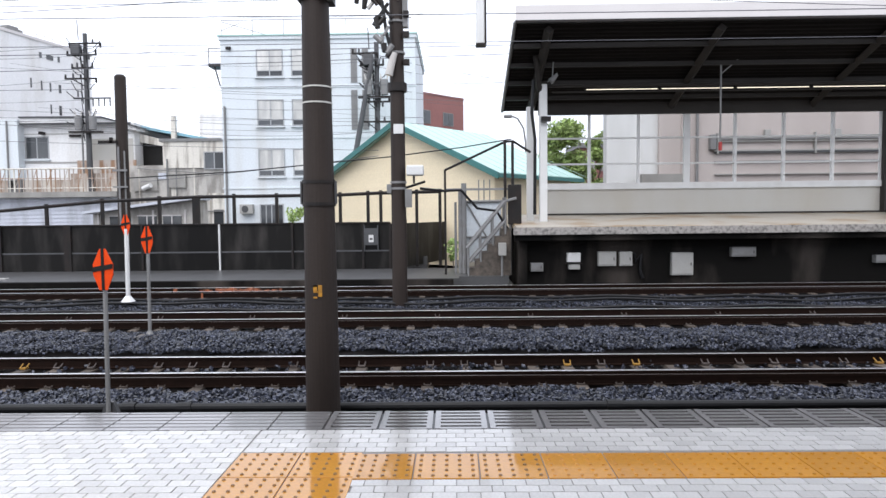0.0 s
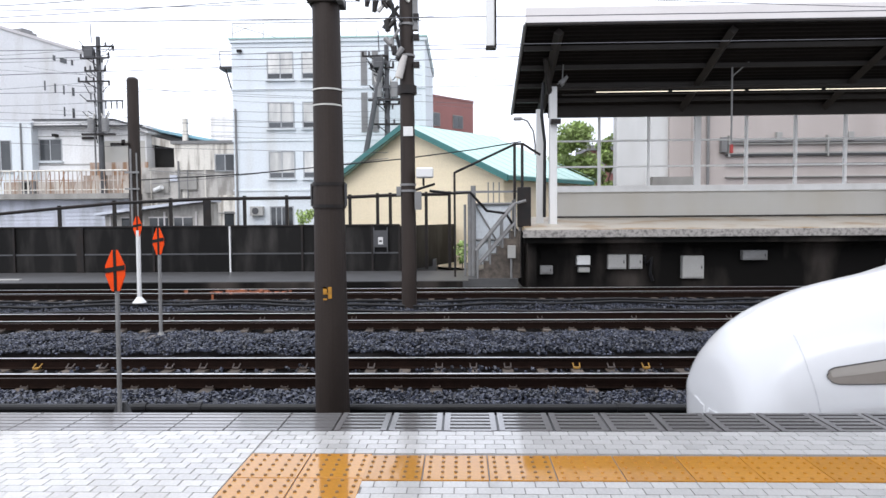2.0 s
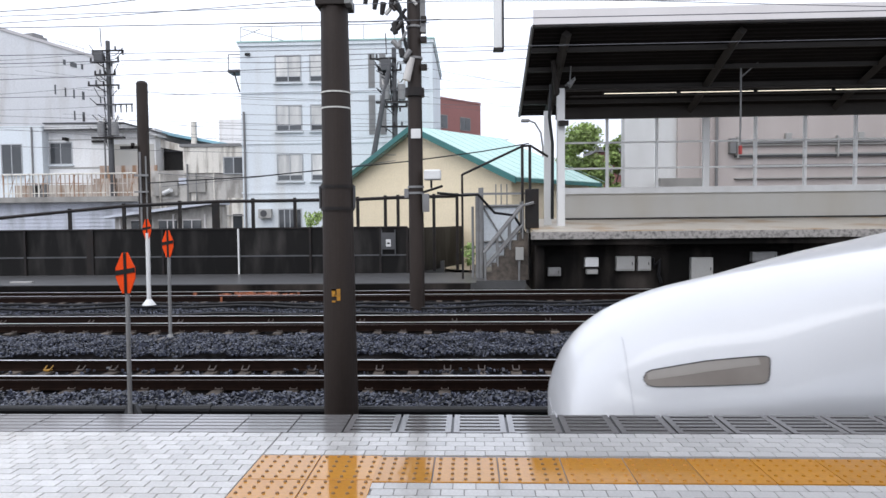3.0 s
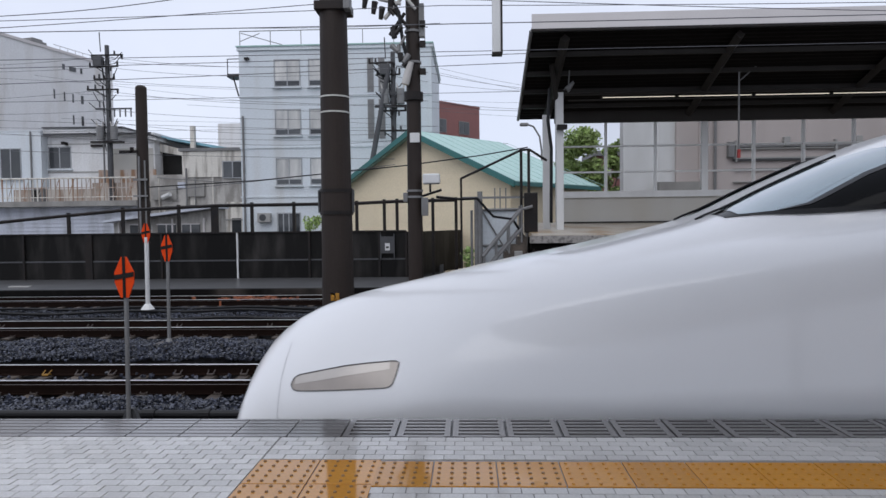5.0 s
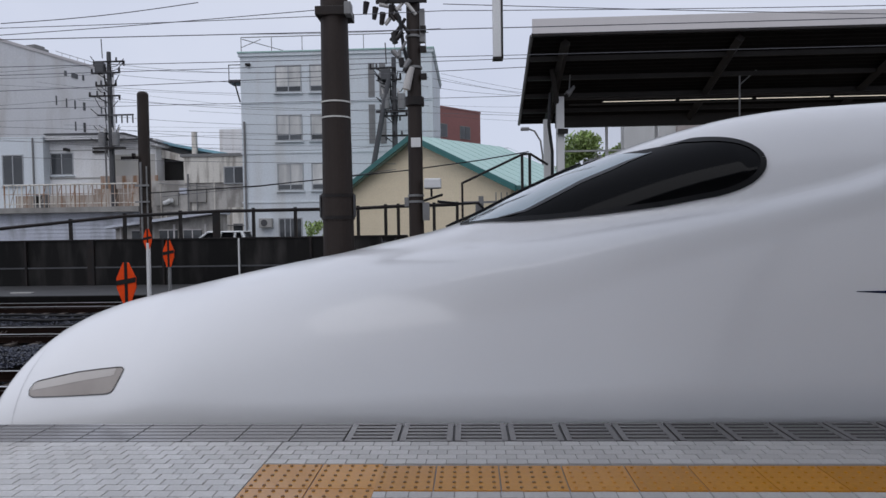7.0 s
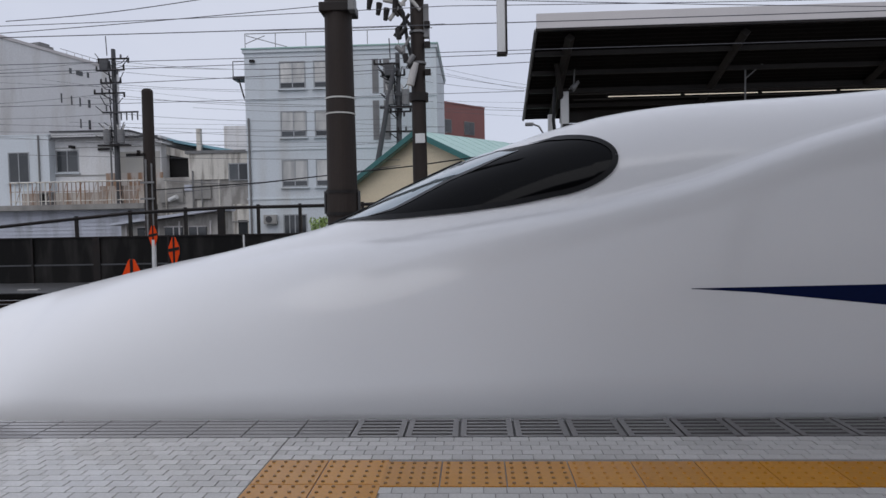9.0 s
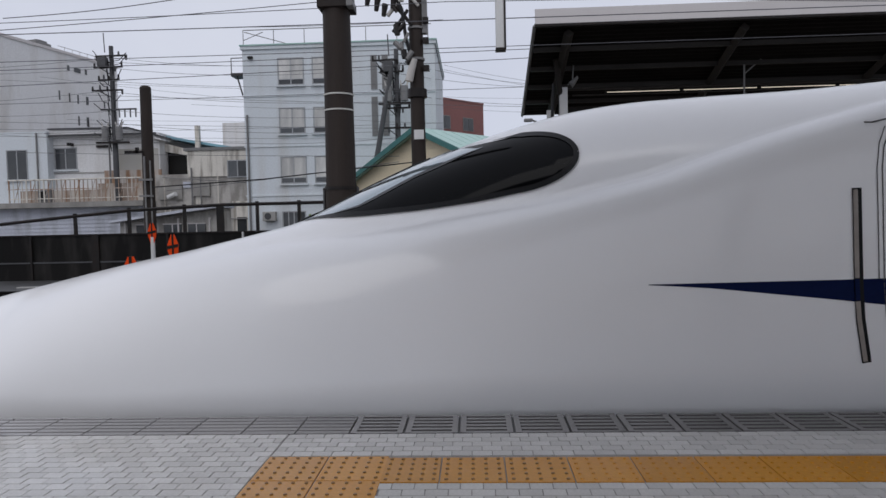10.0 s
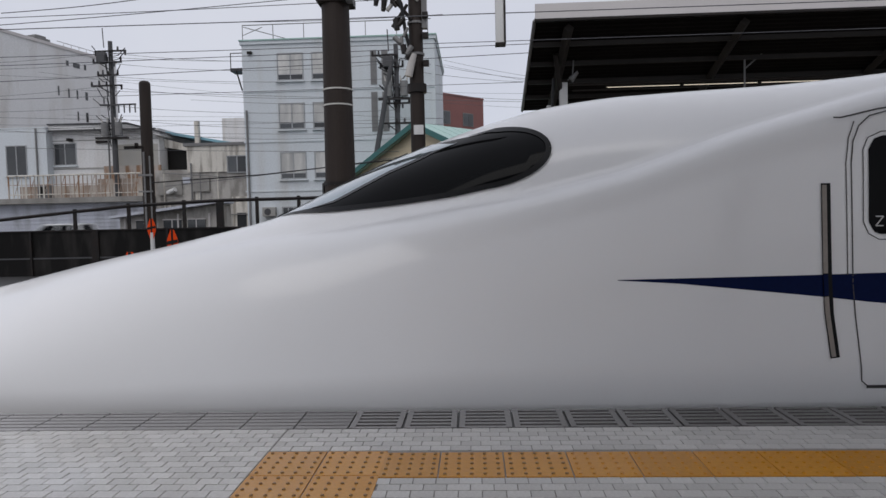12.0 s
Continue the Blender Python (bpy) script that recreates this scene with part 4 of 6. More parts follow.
    single("yard_curb", boxes((-40, 0.0, 22.6, 22.75, -1.6, -1.12)), DARK_WALL, "wet concrete curb, shade put into its dark colour", "curb", kind="structure")


def stairs_end():
    s = thing("platform_stairs", "grey steel stair with handrails at the platform end", "stairs", (1.0, 24.0, -1.1))
    for i in range(6):
        x = 0.55 + i * 0.24
        part("step", boxes((x, 2.1, 23.6, 24.5, -1.1 + i * 0.285, -1.1 + (i + 1) * 0.285)), SLEEPER, s)
    for y in (23.55, 24.55):
        part("handrail", path_tube([(0.5, y, -0.1), (1.9, y, 1.6), (2.3, y, 1.7)], 0.055), GREY_STEEL, s)
        part("lower_rail", path_tube([(0.6, y, -0.6), (1.9, y, 0.9)], 0.05), GREY_STEEL, s)
        for x, z0, z1 in ((0.55, -1.1, 0.0), (1.0, -0.6, 0.55), (1.45, 0.0, 1.1), (1.9, 0.4, 1.75)):
            part("baluster", tube(bmesh.new(), (x, y, z0), (x, y, z1), 0.035, seg=8), GREY_STEEL, s)
    g = thing("yard_gate", "pale mesh gate with steel posts beside the stair", "gate", (1.0, 25, -1.1))
    for x, z, r in ((0.28, 2.05, 0.08), (0.42, 2.3, 0.1), (0.1, 1.6, 0.05)):
        part("post", tube(bmesh.new(), (x, 24.6, -1.1), (x, 24.6, z), r, seg=10), GREY_STEEL, g)
    part("panel", boxes((0.5, 1.85, 25.0, 25.04, -0.7, 1.6)), WALL_WHITE, g, "pale sheet panel")
    part("brace", tubes(((0.5, 24.95, 1.6), (1.85, 24.95, -0.7), 0.03), ((0.5, 24.95, 0.25), (1.85, 24.95, 0.25), 0.04), ((0.5, 24.95, 1.62), (1.9, 24.95, 1.62), 0.05)), GREY_STEEL, g)
    for x in (1.2, 1.42, 1.0):
        part("spike", tube(bmesh.new(), (x, 25.0, 1.6), (x, 25.0, 2.45), 0.025, seg=6), GREY_STEEL, g)
    q = thing("pipe_frame", "tall dark pipe frame at the platform end", "frame", (1, 24.3, -1.1))
    part("upright", boxes((1.9, 2.0, 24.2, 24.3, -1.1, 3.8)), BLACK_STEEL, q)
    part("upright", boxes((2.18, 2.28, 24.2, 24.3, -1.1, 3.8)), BLACK_STEEL, q)
    part("upright", boxes((-0.32, -0.24, 24.2, 24.3, -1.1, 2.8)), BLACK_STEEL, q)
    part("top_brace", path_tube([(-0.28, 24.25, 2.78), (1.95, 24.25, 3.8), (2.25, 24.25, 3.82), (2.9, 24.25, 3.4)], 0.045), BLACK_STEEL, q)
    part("cross_bar", boxes((-0.3, 2.3, 24.22, 24.28, 2.02, 2.1)), GREY_STEEL, q)
    single("slack_cable", path_tube([(-1.2, 23.9, 2.1), (-0.3, 23.9, 2.0), (0.3, 23.9, 2.02), (0.9, 23.9, 1.35), (1.6, 23.9, 1.25), (2.0, 23.9, 0.6), (2.5, 23.9, 0.3)], 0.05), CABLE,
           "black cable sagging to the platform", "cable")
    single("yard_cable", path_tube([(-12.2, 24.25, 2.62), (-7.9, 24.25, 2.82), (-2.3, 24.25, 3.3), (0.4, 24.25, 3.62), (2.2, 24.25, 3.9)], 0.022), CABLE,
           "thin black cable strung over the yard to the pipe frame", "cable")
    b = thing("signal_cabinet", "grey switch cabinets on posts at the platform end", "cabinet", (2.2, 23.8, -1.1))
    part("cabinet", boxes((2.02, 2.5, 23.7, 24.0, 0.75, 2.2), bevel=0.02), BLACK_STEEL, b)
    part("small_box", boxes((1.62, 1.9, 23.2, 23.4, -0.35, 0.1), bevel=0.01), BOX_GREY, b, "small pale switch box")
    part("leg", tubes(((1.75, 23.3, -1.1), (1.75, 23.3, -0.3), 0.04), ((2.1, 23.8, -1.1), (2.1, 23.8, 0.8), 0.05), ((2.4, 23.8, -1.1), (2.4, 23.8, 0.8), 0.05)), GREY_STEEL, b)


# ---- the far platform with its shelter ----
def far_platform():
    p = thing("far_platform", "pale concrete platform on a dark recessed wall", "platform", (10, 23, -1.3), kind="structure")
    fl = bmesh.new()
    vs = [fl.verts.new(v) for v in ((2.2, 22.5, 0.69), (40, 22.5, 0.69), (40, 28.2, 1.1), (2.2, 28.2, 1.1), (2.2, 22.5, 0.6), (40, 22.5, 0.6), (40, 28.2, 0.6), (2.2, 28.2, 0.6))]
    for q in ((0, 1, 2, 3), (4, 7, 6, 5), (0, 4, 5, 1), (1, 5, 6, 2), (2, 6, 7, 3), (3, 7, 4, 0)):
        fl.faces.new([vs[i] for i in q])
    part("floor_slab", fl, PLAT_FLOOR, p, "cream-grey worn floor slab with rusty stain")
    part("edge_lip", boxes((2.1, 40, 22.42, 22.62, 0.4, 0.66), bevel=0.01), PLAT_EDGE, p, "chipped pale concrete lip")
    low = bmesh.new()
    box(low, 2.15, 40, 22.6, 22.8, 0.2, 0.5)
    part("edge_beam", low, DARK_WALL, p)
    # Shade of the recess is in this wall's colour.
    part("under_wall", boxes((2.3, 40, 23.3, 23.6, -1.6, 0.6)), DARK_WALL, p, "wall under the platform, its shade put into the colour")
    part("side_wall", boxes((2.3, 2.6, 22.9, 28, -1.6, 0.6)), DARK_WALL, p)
    for x0, x1, z0, z1, kind_mat in ((7.75, 8.5, -1.1, -0.3, BOX_GREY), (5.15, 5.78, -0.75, -0.24, BOX_GREY), (5.9, 6.35, -0.75, -0.25, BOX_GREY), (9.85, 10.7, -0.46, -0.12, GREY_STEEL),
                                     (2.75, 3.2, -0.92, -0.62, GREY_STEEL), (14.9, 15.6, -0.72, -0.45, GREY_STEEL)):
        c = thing("wall_cabinet", "grey metal switch cabinet on the platform wall", "cabinet", ((x0 + x1) / 2, 23.2, z0), "cabinets under the platform")
        part("case", boxes((x0, x1, 23.06, 23.3, z0, z1), bevel=0.015), kind_mat, c)
        part("door_seam", boxes((x0 + 0.05, x1 - 0.05, 23.05, 23.061, z0 + 0.04, z0 + 0.05), (x1 - 0.1, x1 - 0.07, 23.04, 23.061, (z0 + z1) / 2 - 0.05, (z0 + z1) / 2 + 0.05)), SEAM, c)
    m = thing("relay_box", "pale ribbed relay box with cables", "cabinet", (4.3, 23.1, -1.0), "cabinets under the platform")
    part("case", boxes((4.05, 4.52, 23.05, 23.3, -0.6, -0.27), bevel=0.02), WHITE_PAINT, m)
    part("lower_case", boxes((4.1, 4.5, 23.05, 23.3, -0.86, -0.68), bevel=0.02), BOX_GREY, m)
    part("bar", boxes((4.0, 4.56, 23.02, 23.3, -0.66, -0.62)), BLACK_STEEL, m)
    single("cable_bundle", path_tube([(6.45, 23.2, -0.3), (6.5, 23.2, -0.6), (6.7, 23.2, -0.35), (6.65, 23.2, -0.9), (6.75, 23.2, -1.2)], 0.06), CABLE, "black looped cables on the wall", "cable")

    # shelter: front fascia high, back wall with glazing
    x0, x1 = 2.15, 34
    r = thing("shelter_roof", "dark corrugated shelter roof rising to a pale fascia", "roof", (12, 24, 5.5), kind="structure")
    part("fascia", boxes((x0, x1, 21.9, 22.02, 7.52, 8.02)), FASCIA, r, "pale pinkish sheet fascia")
    part("fascia_lip", boxes((x0 - 0.02, x1, 21.88, 22.05, 7.45, 7.53)), BLACK_STEEL, r)
    n = 56
    bm = bmesh.new()
    rows = []
    for i in range(n * 2 + 1):
        y = 22.02 + (27.9 - 22.02) * i / (n * 2)
        z = 7.55 + (5.62 - 7.55) * (y - 22.02) / (27.5 - 22.02) + (0.055 if (i // 2) % 2 else 0)
        rows.append((bm.verts.new((x0, y, z)), bm.verts.new((x1, y, z)), bm.verts.new((x1, y, z + 0.06)), bm.verts.new((x0, y, z + 0.06))))
    for a, b in zip(rows, rows[1:]):
        for i in range(4):
            bm.faces.new((a[i], b[i], b[(i + 1) % 4], a[(i + 1) % 4]))
    # Sheet, purlins and rafters carry the underside's shade in their colour.
    part("roof_sheet", bm, ROOF_UNDER, r, "ribbed roof sheet, underside shade put into its colour")
    trim = bmesh.new()
    tube(trim, (x0 - 0.02, 22.0, 7.5), (x0 - 0.02, 27.9, 5.46), 0.06, seg=4)
    part("end_trim", trim, GREY_STEEL, r, "weathered grey end trim")
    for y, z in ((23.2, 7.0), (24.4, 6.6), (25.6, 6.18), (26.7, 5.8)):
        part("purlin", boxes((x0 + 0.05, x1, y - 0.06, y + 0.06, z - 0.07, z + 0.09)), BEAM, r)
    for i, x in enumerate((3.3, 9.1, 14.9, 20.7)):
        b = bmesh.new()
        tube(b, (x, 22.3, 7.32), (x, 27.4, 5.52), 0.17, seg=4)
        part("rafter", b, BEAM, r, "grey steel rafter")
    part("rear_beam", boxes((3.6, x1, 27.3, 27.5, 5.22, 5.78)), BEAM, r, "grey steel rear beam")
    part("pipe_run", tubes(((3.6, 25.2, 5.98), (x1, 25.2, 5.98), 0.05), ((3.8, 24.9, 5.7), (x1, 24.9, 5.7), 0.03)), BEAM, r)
    for k, xa in enumerate(np.arange(5.2, 20, 2.9)):
        t = thing("tube_lamp", "lit fluorescent tube under the shelter roof", "lamp", (xa, 25.5, 5.86), "tube lamps in a row")
        part("tube", tube(bmesh.new(), (xa, 25.5, 5.9), (xa + 2.75, 25.5, 5.9), 0.013, seg=8), LAMP, t)
        part("holder", boxes((xa - 0.05, xa + 2.78, 25.45, 25.55, 5.94, 6.02), (xa - 0.06, xa + 0.0, 25.47, 25.53, 5.87, 5.95), (xa + 2.75, xa + 2.8, 25.47, 25.53, 5.87, 5.95)), BLACK_STEEL, t)
    hx = 9.93
    h = thing("hanging_rod", "thin pale rods hanging from the roof with a red fitting", "hanger", (hx, 24.4, 4.0))
    part("rod", tube(bmesh.new(), (hx, 24.4, 6.6), (hx, 24.4, 3.55), 0.035, seg=8), GREY_STEEL, h)
    part("stay", tube(bmesh.new(), (hx, 24.4, 6.2), (hx + 0.75, 24.4, 6.85), 0.025, seg=6), GREY_STEEL, h)
    part("fitting", boxes((hx - 0.05, hx + 0.06, 24.34, 24.46, 3.4, 3.72), bevel=0.02), RED, h, "red fitting")
    c = thing("shelter_post", "white square steel post holding the shelter roof", "post", (3.4, 24.6, 0.7))
    part("post", boxes((3.28, 3.56, 24.5, 24.8, 0.8, 5.95), bevel=0.02), WHITE_PAINT, c)
    part("knee", tubes(((3.3, 24.6, 5.7), (3.05, 23.9, 6.85), 0.1)), BEAM, c)
    part("lead_pipe", path_tube([(3.05, 24.5, 6.1), (2.98, 24.5, 4.9), (3.1, 24.5, 3.9), (3.08, 24.5, 1.1)], 0.06), CABLE, c, "black cable down the post")
    part("rear_leg", boxes((2.85, 3.12, 25.0, 25.2, 0.8, 5.2)), WHITE_PAINT, c)
    part("loudspeaker", boxes((3.3, 3.66, 24.25, 24.5, 4.55, 4.72)), BLACK_STEEL, c)
    d = thing("corner_lamp", "small bracket lamp by the post", "lamp", (3.7, 24.3, 5.9))
    part("arm", tubes(((3.55, 24.4, 6.0), (3.9, 24.3, 6.3), 0.025), ((3.7, 24.3, 5.9), (3.75, 24.3, 6.7), 0.025)), GREY_STEEL, d)
    part("shade", tube(bmesh.new(), (3.66, 24.3, 6.0), (3.9, 24.3, 6.25), 0.12, 0.05), GREY_STEEL, d)
    # back wall
    w = thing("shelter_screen", "white steel screen with large clear panes", "screen", (12, 27.5, 1.1), kind="structure")
    part("lower_panel", boxes((3.8, 19, 27.5, 27.6, 1.05, 2.12)), SHELTER, w, "pale lower panels")
    part("skirting", boxes((3.8, 19, 27.45, 27.5, 1.05, 1.12)), BEAM, w)
    part("sill", boxes((3.8, 19, 27.4, 27.62, 2.12, 2.38)), WHITE_PAINT, w)
    cols = [3.85, 5.74, 7.79, 9.8, 11.81, 13.82, 15.85, 17.85]
    for x in cols:
        wd = 0.13 if x == 9.8 else 0.055
        part("mullion", boxes((x - wd, x + wd, 27.45, 27.58, 2.38, 5.25)), WHITE_PAINT, w)
    for z in (3.18, 4.25):
        part("transom", boxes((3.85, 17.9, 27.47, 27.56, z - 0.035, z + 0.035)), WHITE_PAINT, w)
    for a, b in zip(cols, cols[1:]):
        ob = part("pane", boxes((a + 0.1, b - 0.1, 27.5, 27.51, 2.4, 5.22)), PANE, w)
        ob.visible_shadow = False
    part("end_post", boxes((17.85, 18.2, 27.2, 27.6, 1.1, 5.3)), BEAM, w)


# ---- buildings ----
def window(parent, x0, x1, z0, z1, y, sill=True, panes=2, blind=True):
    f = part("window", boxes((x0 - 0.06, x1 + 0.06, y - 0.04, y + 0.05, z1, z1 + 0.06), (x0 - 0.06, x1 + 0.06, y - 0.04, y + 0.05, z0 - 0.06, z0),
                             (x0 - 0.06, x0, y - 0.04, y + 0.05, z0, z1), (x1, x1 + 0.06, y - 0.04, y + 0.05, z0, z1)), FRAME, parent)
    w = (x1 - x0) / panes
    for i in range(panes):
        a = x0 + i * w
        part("pane", boxes((a + 0.02, a + w - 0.02, y - 0.012, y + 0.02, z0 + 0.01, z1 - 0.01)), BLIND if blind else WINDOW, f)
        if i:
            part("stile", boxes((a - 0.035, a + 0.035, y - 0.035, y + 0.02, z0, z1)), FRAME, f)
    if blind:
        part("rail_guard", boxes((x0, x1, y - 0.05, y - 0.03, z0 + 0.3, z0 + 0.35)), FRAME, f)
        part("lower_glass", boxes((x0 + 0.02, x1 - 0.02, y - 0.03, y - 0.014, z0 + 0.02, z0 + 0.3)), WINDOW, f)
    if sill:
        part("sill", boxes((x0 - 0.15, x1 + 0.15, y - 0.16, y + 0.02, z0 - 0.16, z0 - 0.07)), WALL_WHITE, f)


def white_building():
    y = 42.0
    b = thing("apartment_building", "pale blue-white four-storey building with sliding windows", "building", (-8.5, y, -1.5))
    part("wall", boxes((-14.8, -2.3, y, y + 11, -1.5, 12.4)), WALL_WHITE, b)
    part("parapet", boxes((-14.9, -2.2, y - 0.1, y + 11.1, 12.4, 12.62)), WALL_WHITE, b, "pale roof edge")
    part("parapet_cap", boxes((-14.95, -2.15, y - 0.16, y + 11.15, 12.62, 12.7)), ROOF_GREEN, b, "faded green coping")
    for z in (9.35, 6.1, 2.9):
        part("string_course", boxes((-14.86, -2.24, y - 0.05, y, z, z + 0.1)), WALL_WHITE, b)
    for z0, z1 in ((10.1, 11.75), (6.98, 8.55), (3.75, 5.4)):
        window(b, -12.45, -10.85, z0, z1, y)
        window(b, -10.2, -8.6, z0, z1, y)
    window(b, -12.45, -11.0, 0.6, 1.85, y, panes=4, blind=False)
    for x in (-6.42, -5.7):
        for z0, z1 in ((9.6, 11.8), (6.6, 9.15)):
            f = part("window", boxes((x - 0.03, x + 0.4, y - 0.03, y + 0.02, z0, z1)), FRAME, b, "tall narrow window")
            part("pane", boxes((x + 0.0, x + 0.37, y - 0.045, y - 0.02, z0 + 0.03, z1 - 0.03)), GREY_STEEL, f)
    rail_rows = [((-14.7, y, 13.65), (-2.5, y, 13.65), 0.03)] + [((x, y, 12.7), (x, y, 13.65), 0.025) for x in np.arange(-14.7, -2.4, 2.0)]
    rail_rows += [((-14.7, y + 0.2, 13.6), (-12, y + 0.2, 12.8), 0.025), ((-14.7, y, 13.0), (-13.4, y, 13.5), 0.025)]
    part("roof_railing", tubes(*rail_rows, seg=6), GREY_STEEL, b, "thin steel roof railing")
    part("balcony", boxes((-15.6, -14.8, y, y + 1, 10.75, 10.95)), BLACK_STEEL, b, "small steel ladder landing")
    part("balcony_rail", tubes(((-15.55, y, 10.9), (-15.55, y, 11.9), 0.03), ((-15.55, y, 11.9), (-14.8, y, 11.9), 0.03), ((-15.2, y, 10.8), (-14.85, y, 9.5), 0.05)), BLACK_STEEL, b)
    part("down_pipe", tubes(((-14.6, y - 0.08, -1), (-14.6, y - 0.08, 8.2), 0.07)), GREY_STEEL, b)
    for x, z in ((-13.7, 1.3), (-7.4, 2.2)):
        ac = part("air_conditioner", boxes((x, x + 0.85, y - 0.42, y - 0.05, z, z + 0.6), bevel=0.03), BOX_GREY, b, "grey air-conditioning unit on brackets")
        part("fan_grille", tube(bmesh.new(), (x + 0.36, y - 0.44, z + 0.3), (x + 0.36, y - 0.42, z + 0.3), 0.22, seg=16), DARK_GREY, ac)
    part("vent_pipe", tubes(((-9.0, y - 0.1, 0.8), (-9.0, y - 0.1, 2.5), 0.07), ((-13.2, y - 0.1, 2.45), (-8.9, y - 0.1, 2.45), 0.03)), DARK_GREY, b)
    part("wall_lamp", boxes((-14.4, -14.1, y - 0.2, y, 11.8, 11.95)), BLACK_STEEL, b)


def yellow_house():
    a = radians(-40)
    m = Matrix.Translation((-2.9, 34.0, 0)) @ Matrix.Rotation(a, 4, "Z")
    h = thing("yellow_house", "cream-yellow boarded house with green metal roof", "house", (-2.9, 34.0, -1.4))
    hw, L, ridge, slope = 6.5, 7.3, 5.98, 0.445

    def put(name, bm, material, parent, label=""):
        bm.transform(m)
        return part(name, bm, material, parent, label)
    eave = ridge - slope * hw
    wall = put("wall", prism([(-hw + 0.4, -1.4), (hw - 0.4, -1.4), (hw - 0.4, eave + 0.1), (0, ridge - 0.15), (-hw + 0.4, eave + 0.1)], 0.3, L), WALL_YELLOW, h)
    z = -1.2
    while z < ridge - 0.5:
        half = hw - 0.42 if z < eave else (ridge - 0.25 - z) / slope
        put("board", prism([(-half, z), (half, z), (half - 0.02, z + 0.235), (-half + 0.02, z + 0.235)], 0.275, 0.3) if half > 0.6 else boxes((-0.2, 0.2, 0.28, 0.3, z, z + 0.1)), WALL_YELLOW, wall)
        z += 0.24
    for sgn in (-1, 1):
        bm = prism([(0, ridge), (sgn * (hw + 0.15), ridge - slope * (hw + 0.15)), (sgn * (hw + 0.15), ridge - slope * (hw + 0.15) - 0.12), (0, ridge - 0.12)], -0.25, L + 0.3)
        roof = put("roof", bm, ROOF_GREEN, h, "pale green sheet roof")
        for k in range(1, 10):
            y = -0.25 + k * 0.94
            put("seam", prism([(0, ridge + 0.018), (sgn * (hw + 0.15), ridge - slope * (hw + 0.15) + 0.018), (sgn * (hw + 0.15), ridge - slope * (hw + 0.15)), (0, ridge)], y, y + 0.03), ROOF_GREEN, roof)
        put("barge_board", prism([(0, ridge + 0.02), (sgn * (hw + 0.2), ridge + 0.02 - slope * (hw + 0.2)), (sgn * (hw + 0.2), ridge - 0.28 - slope * (hw + 0.2)), (0, ridge - 0.28)], -0.3, -0.2), TRIM_GREEN, h,
            "dark green barge board")
    put("gutter", boxes((hw + 0.1, hw + 0.25, -0.25, L + 0.3, eave - 0.3, eave - 0.12)), TRIM_GREEN, h)


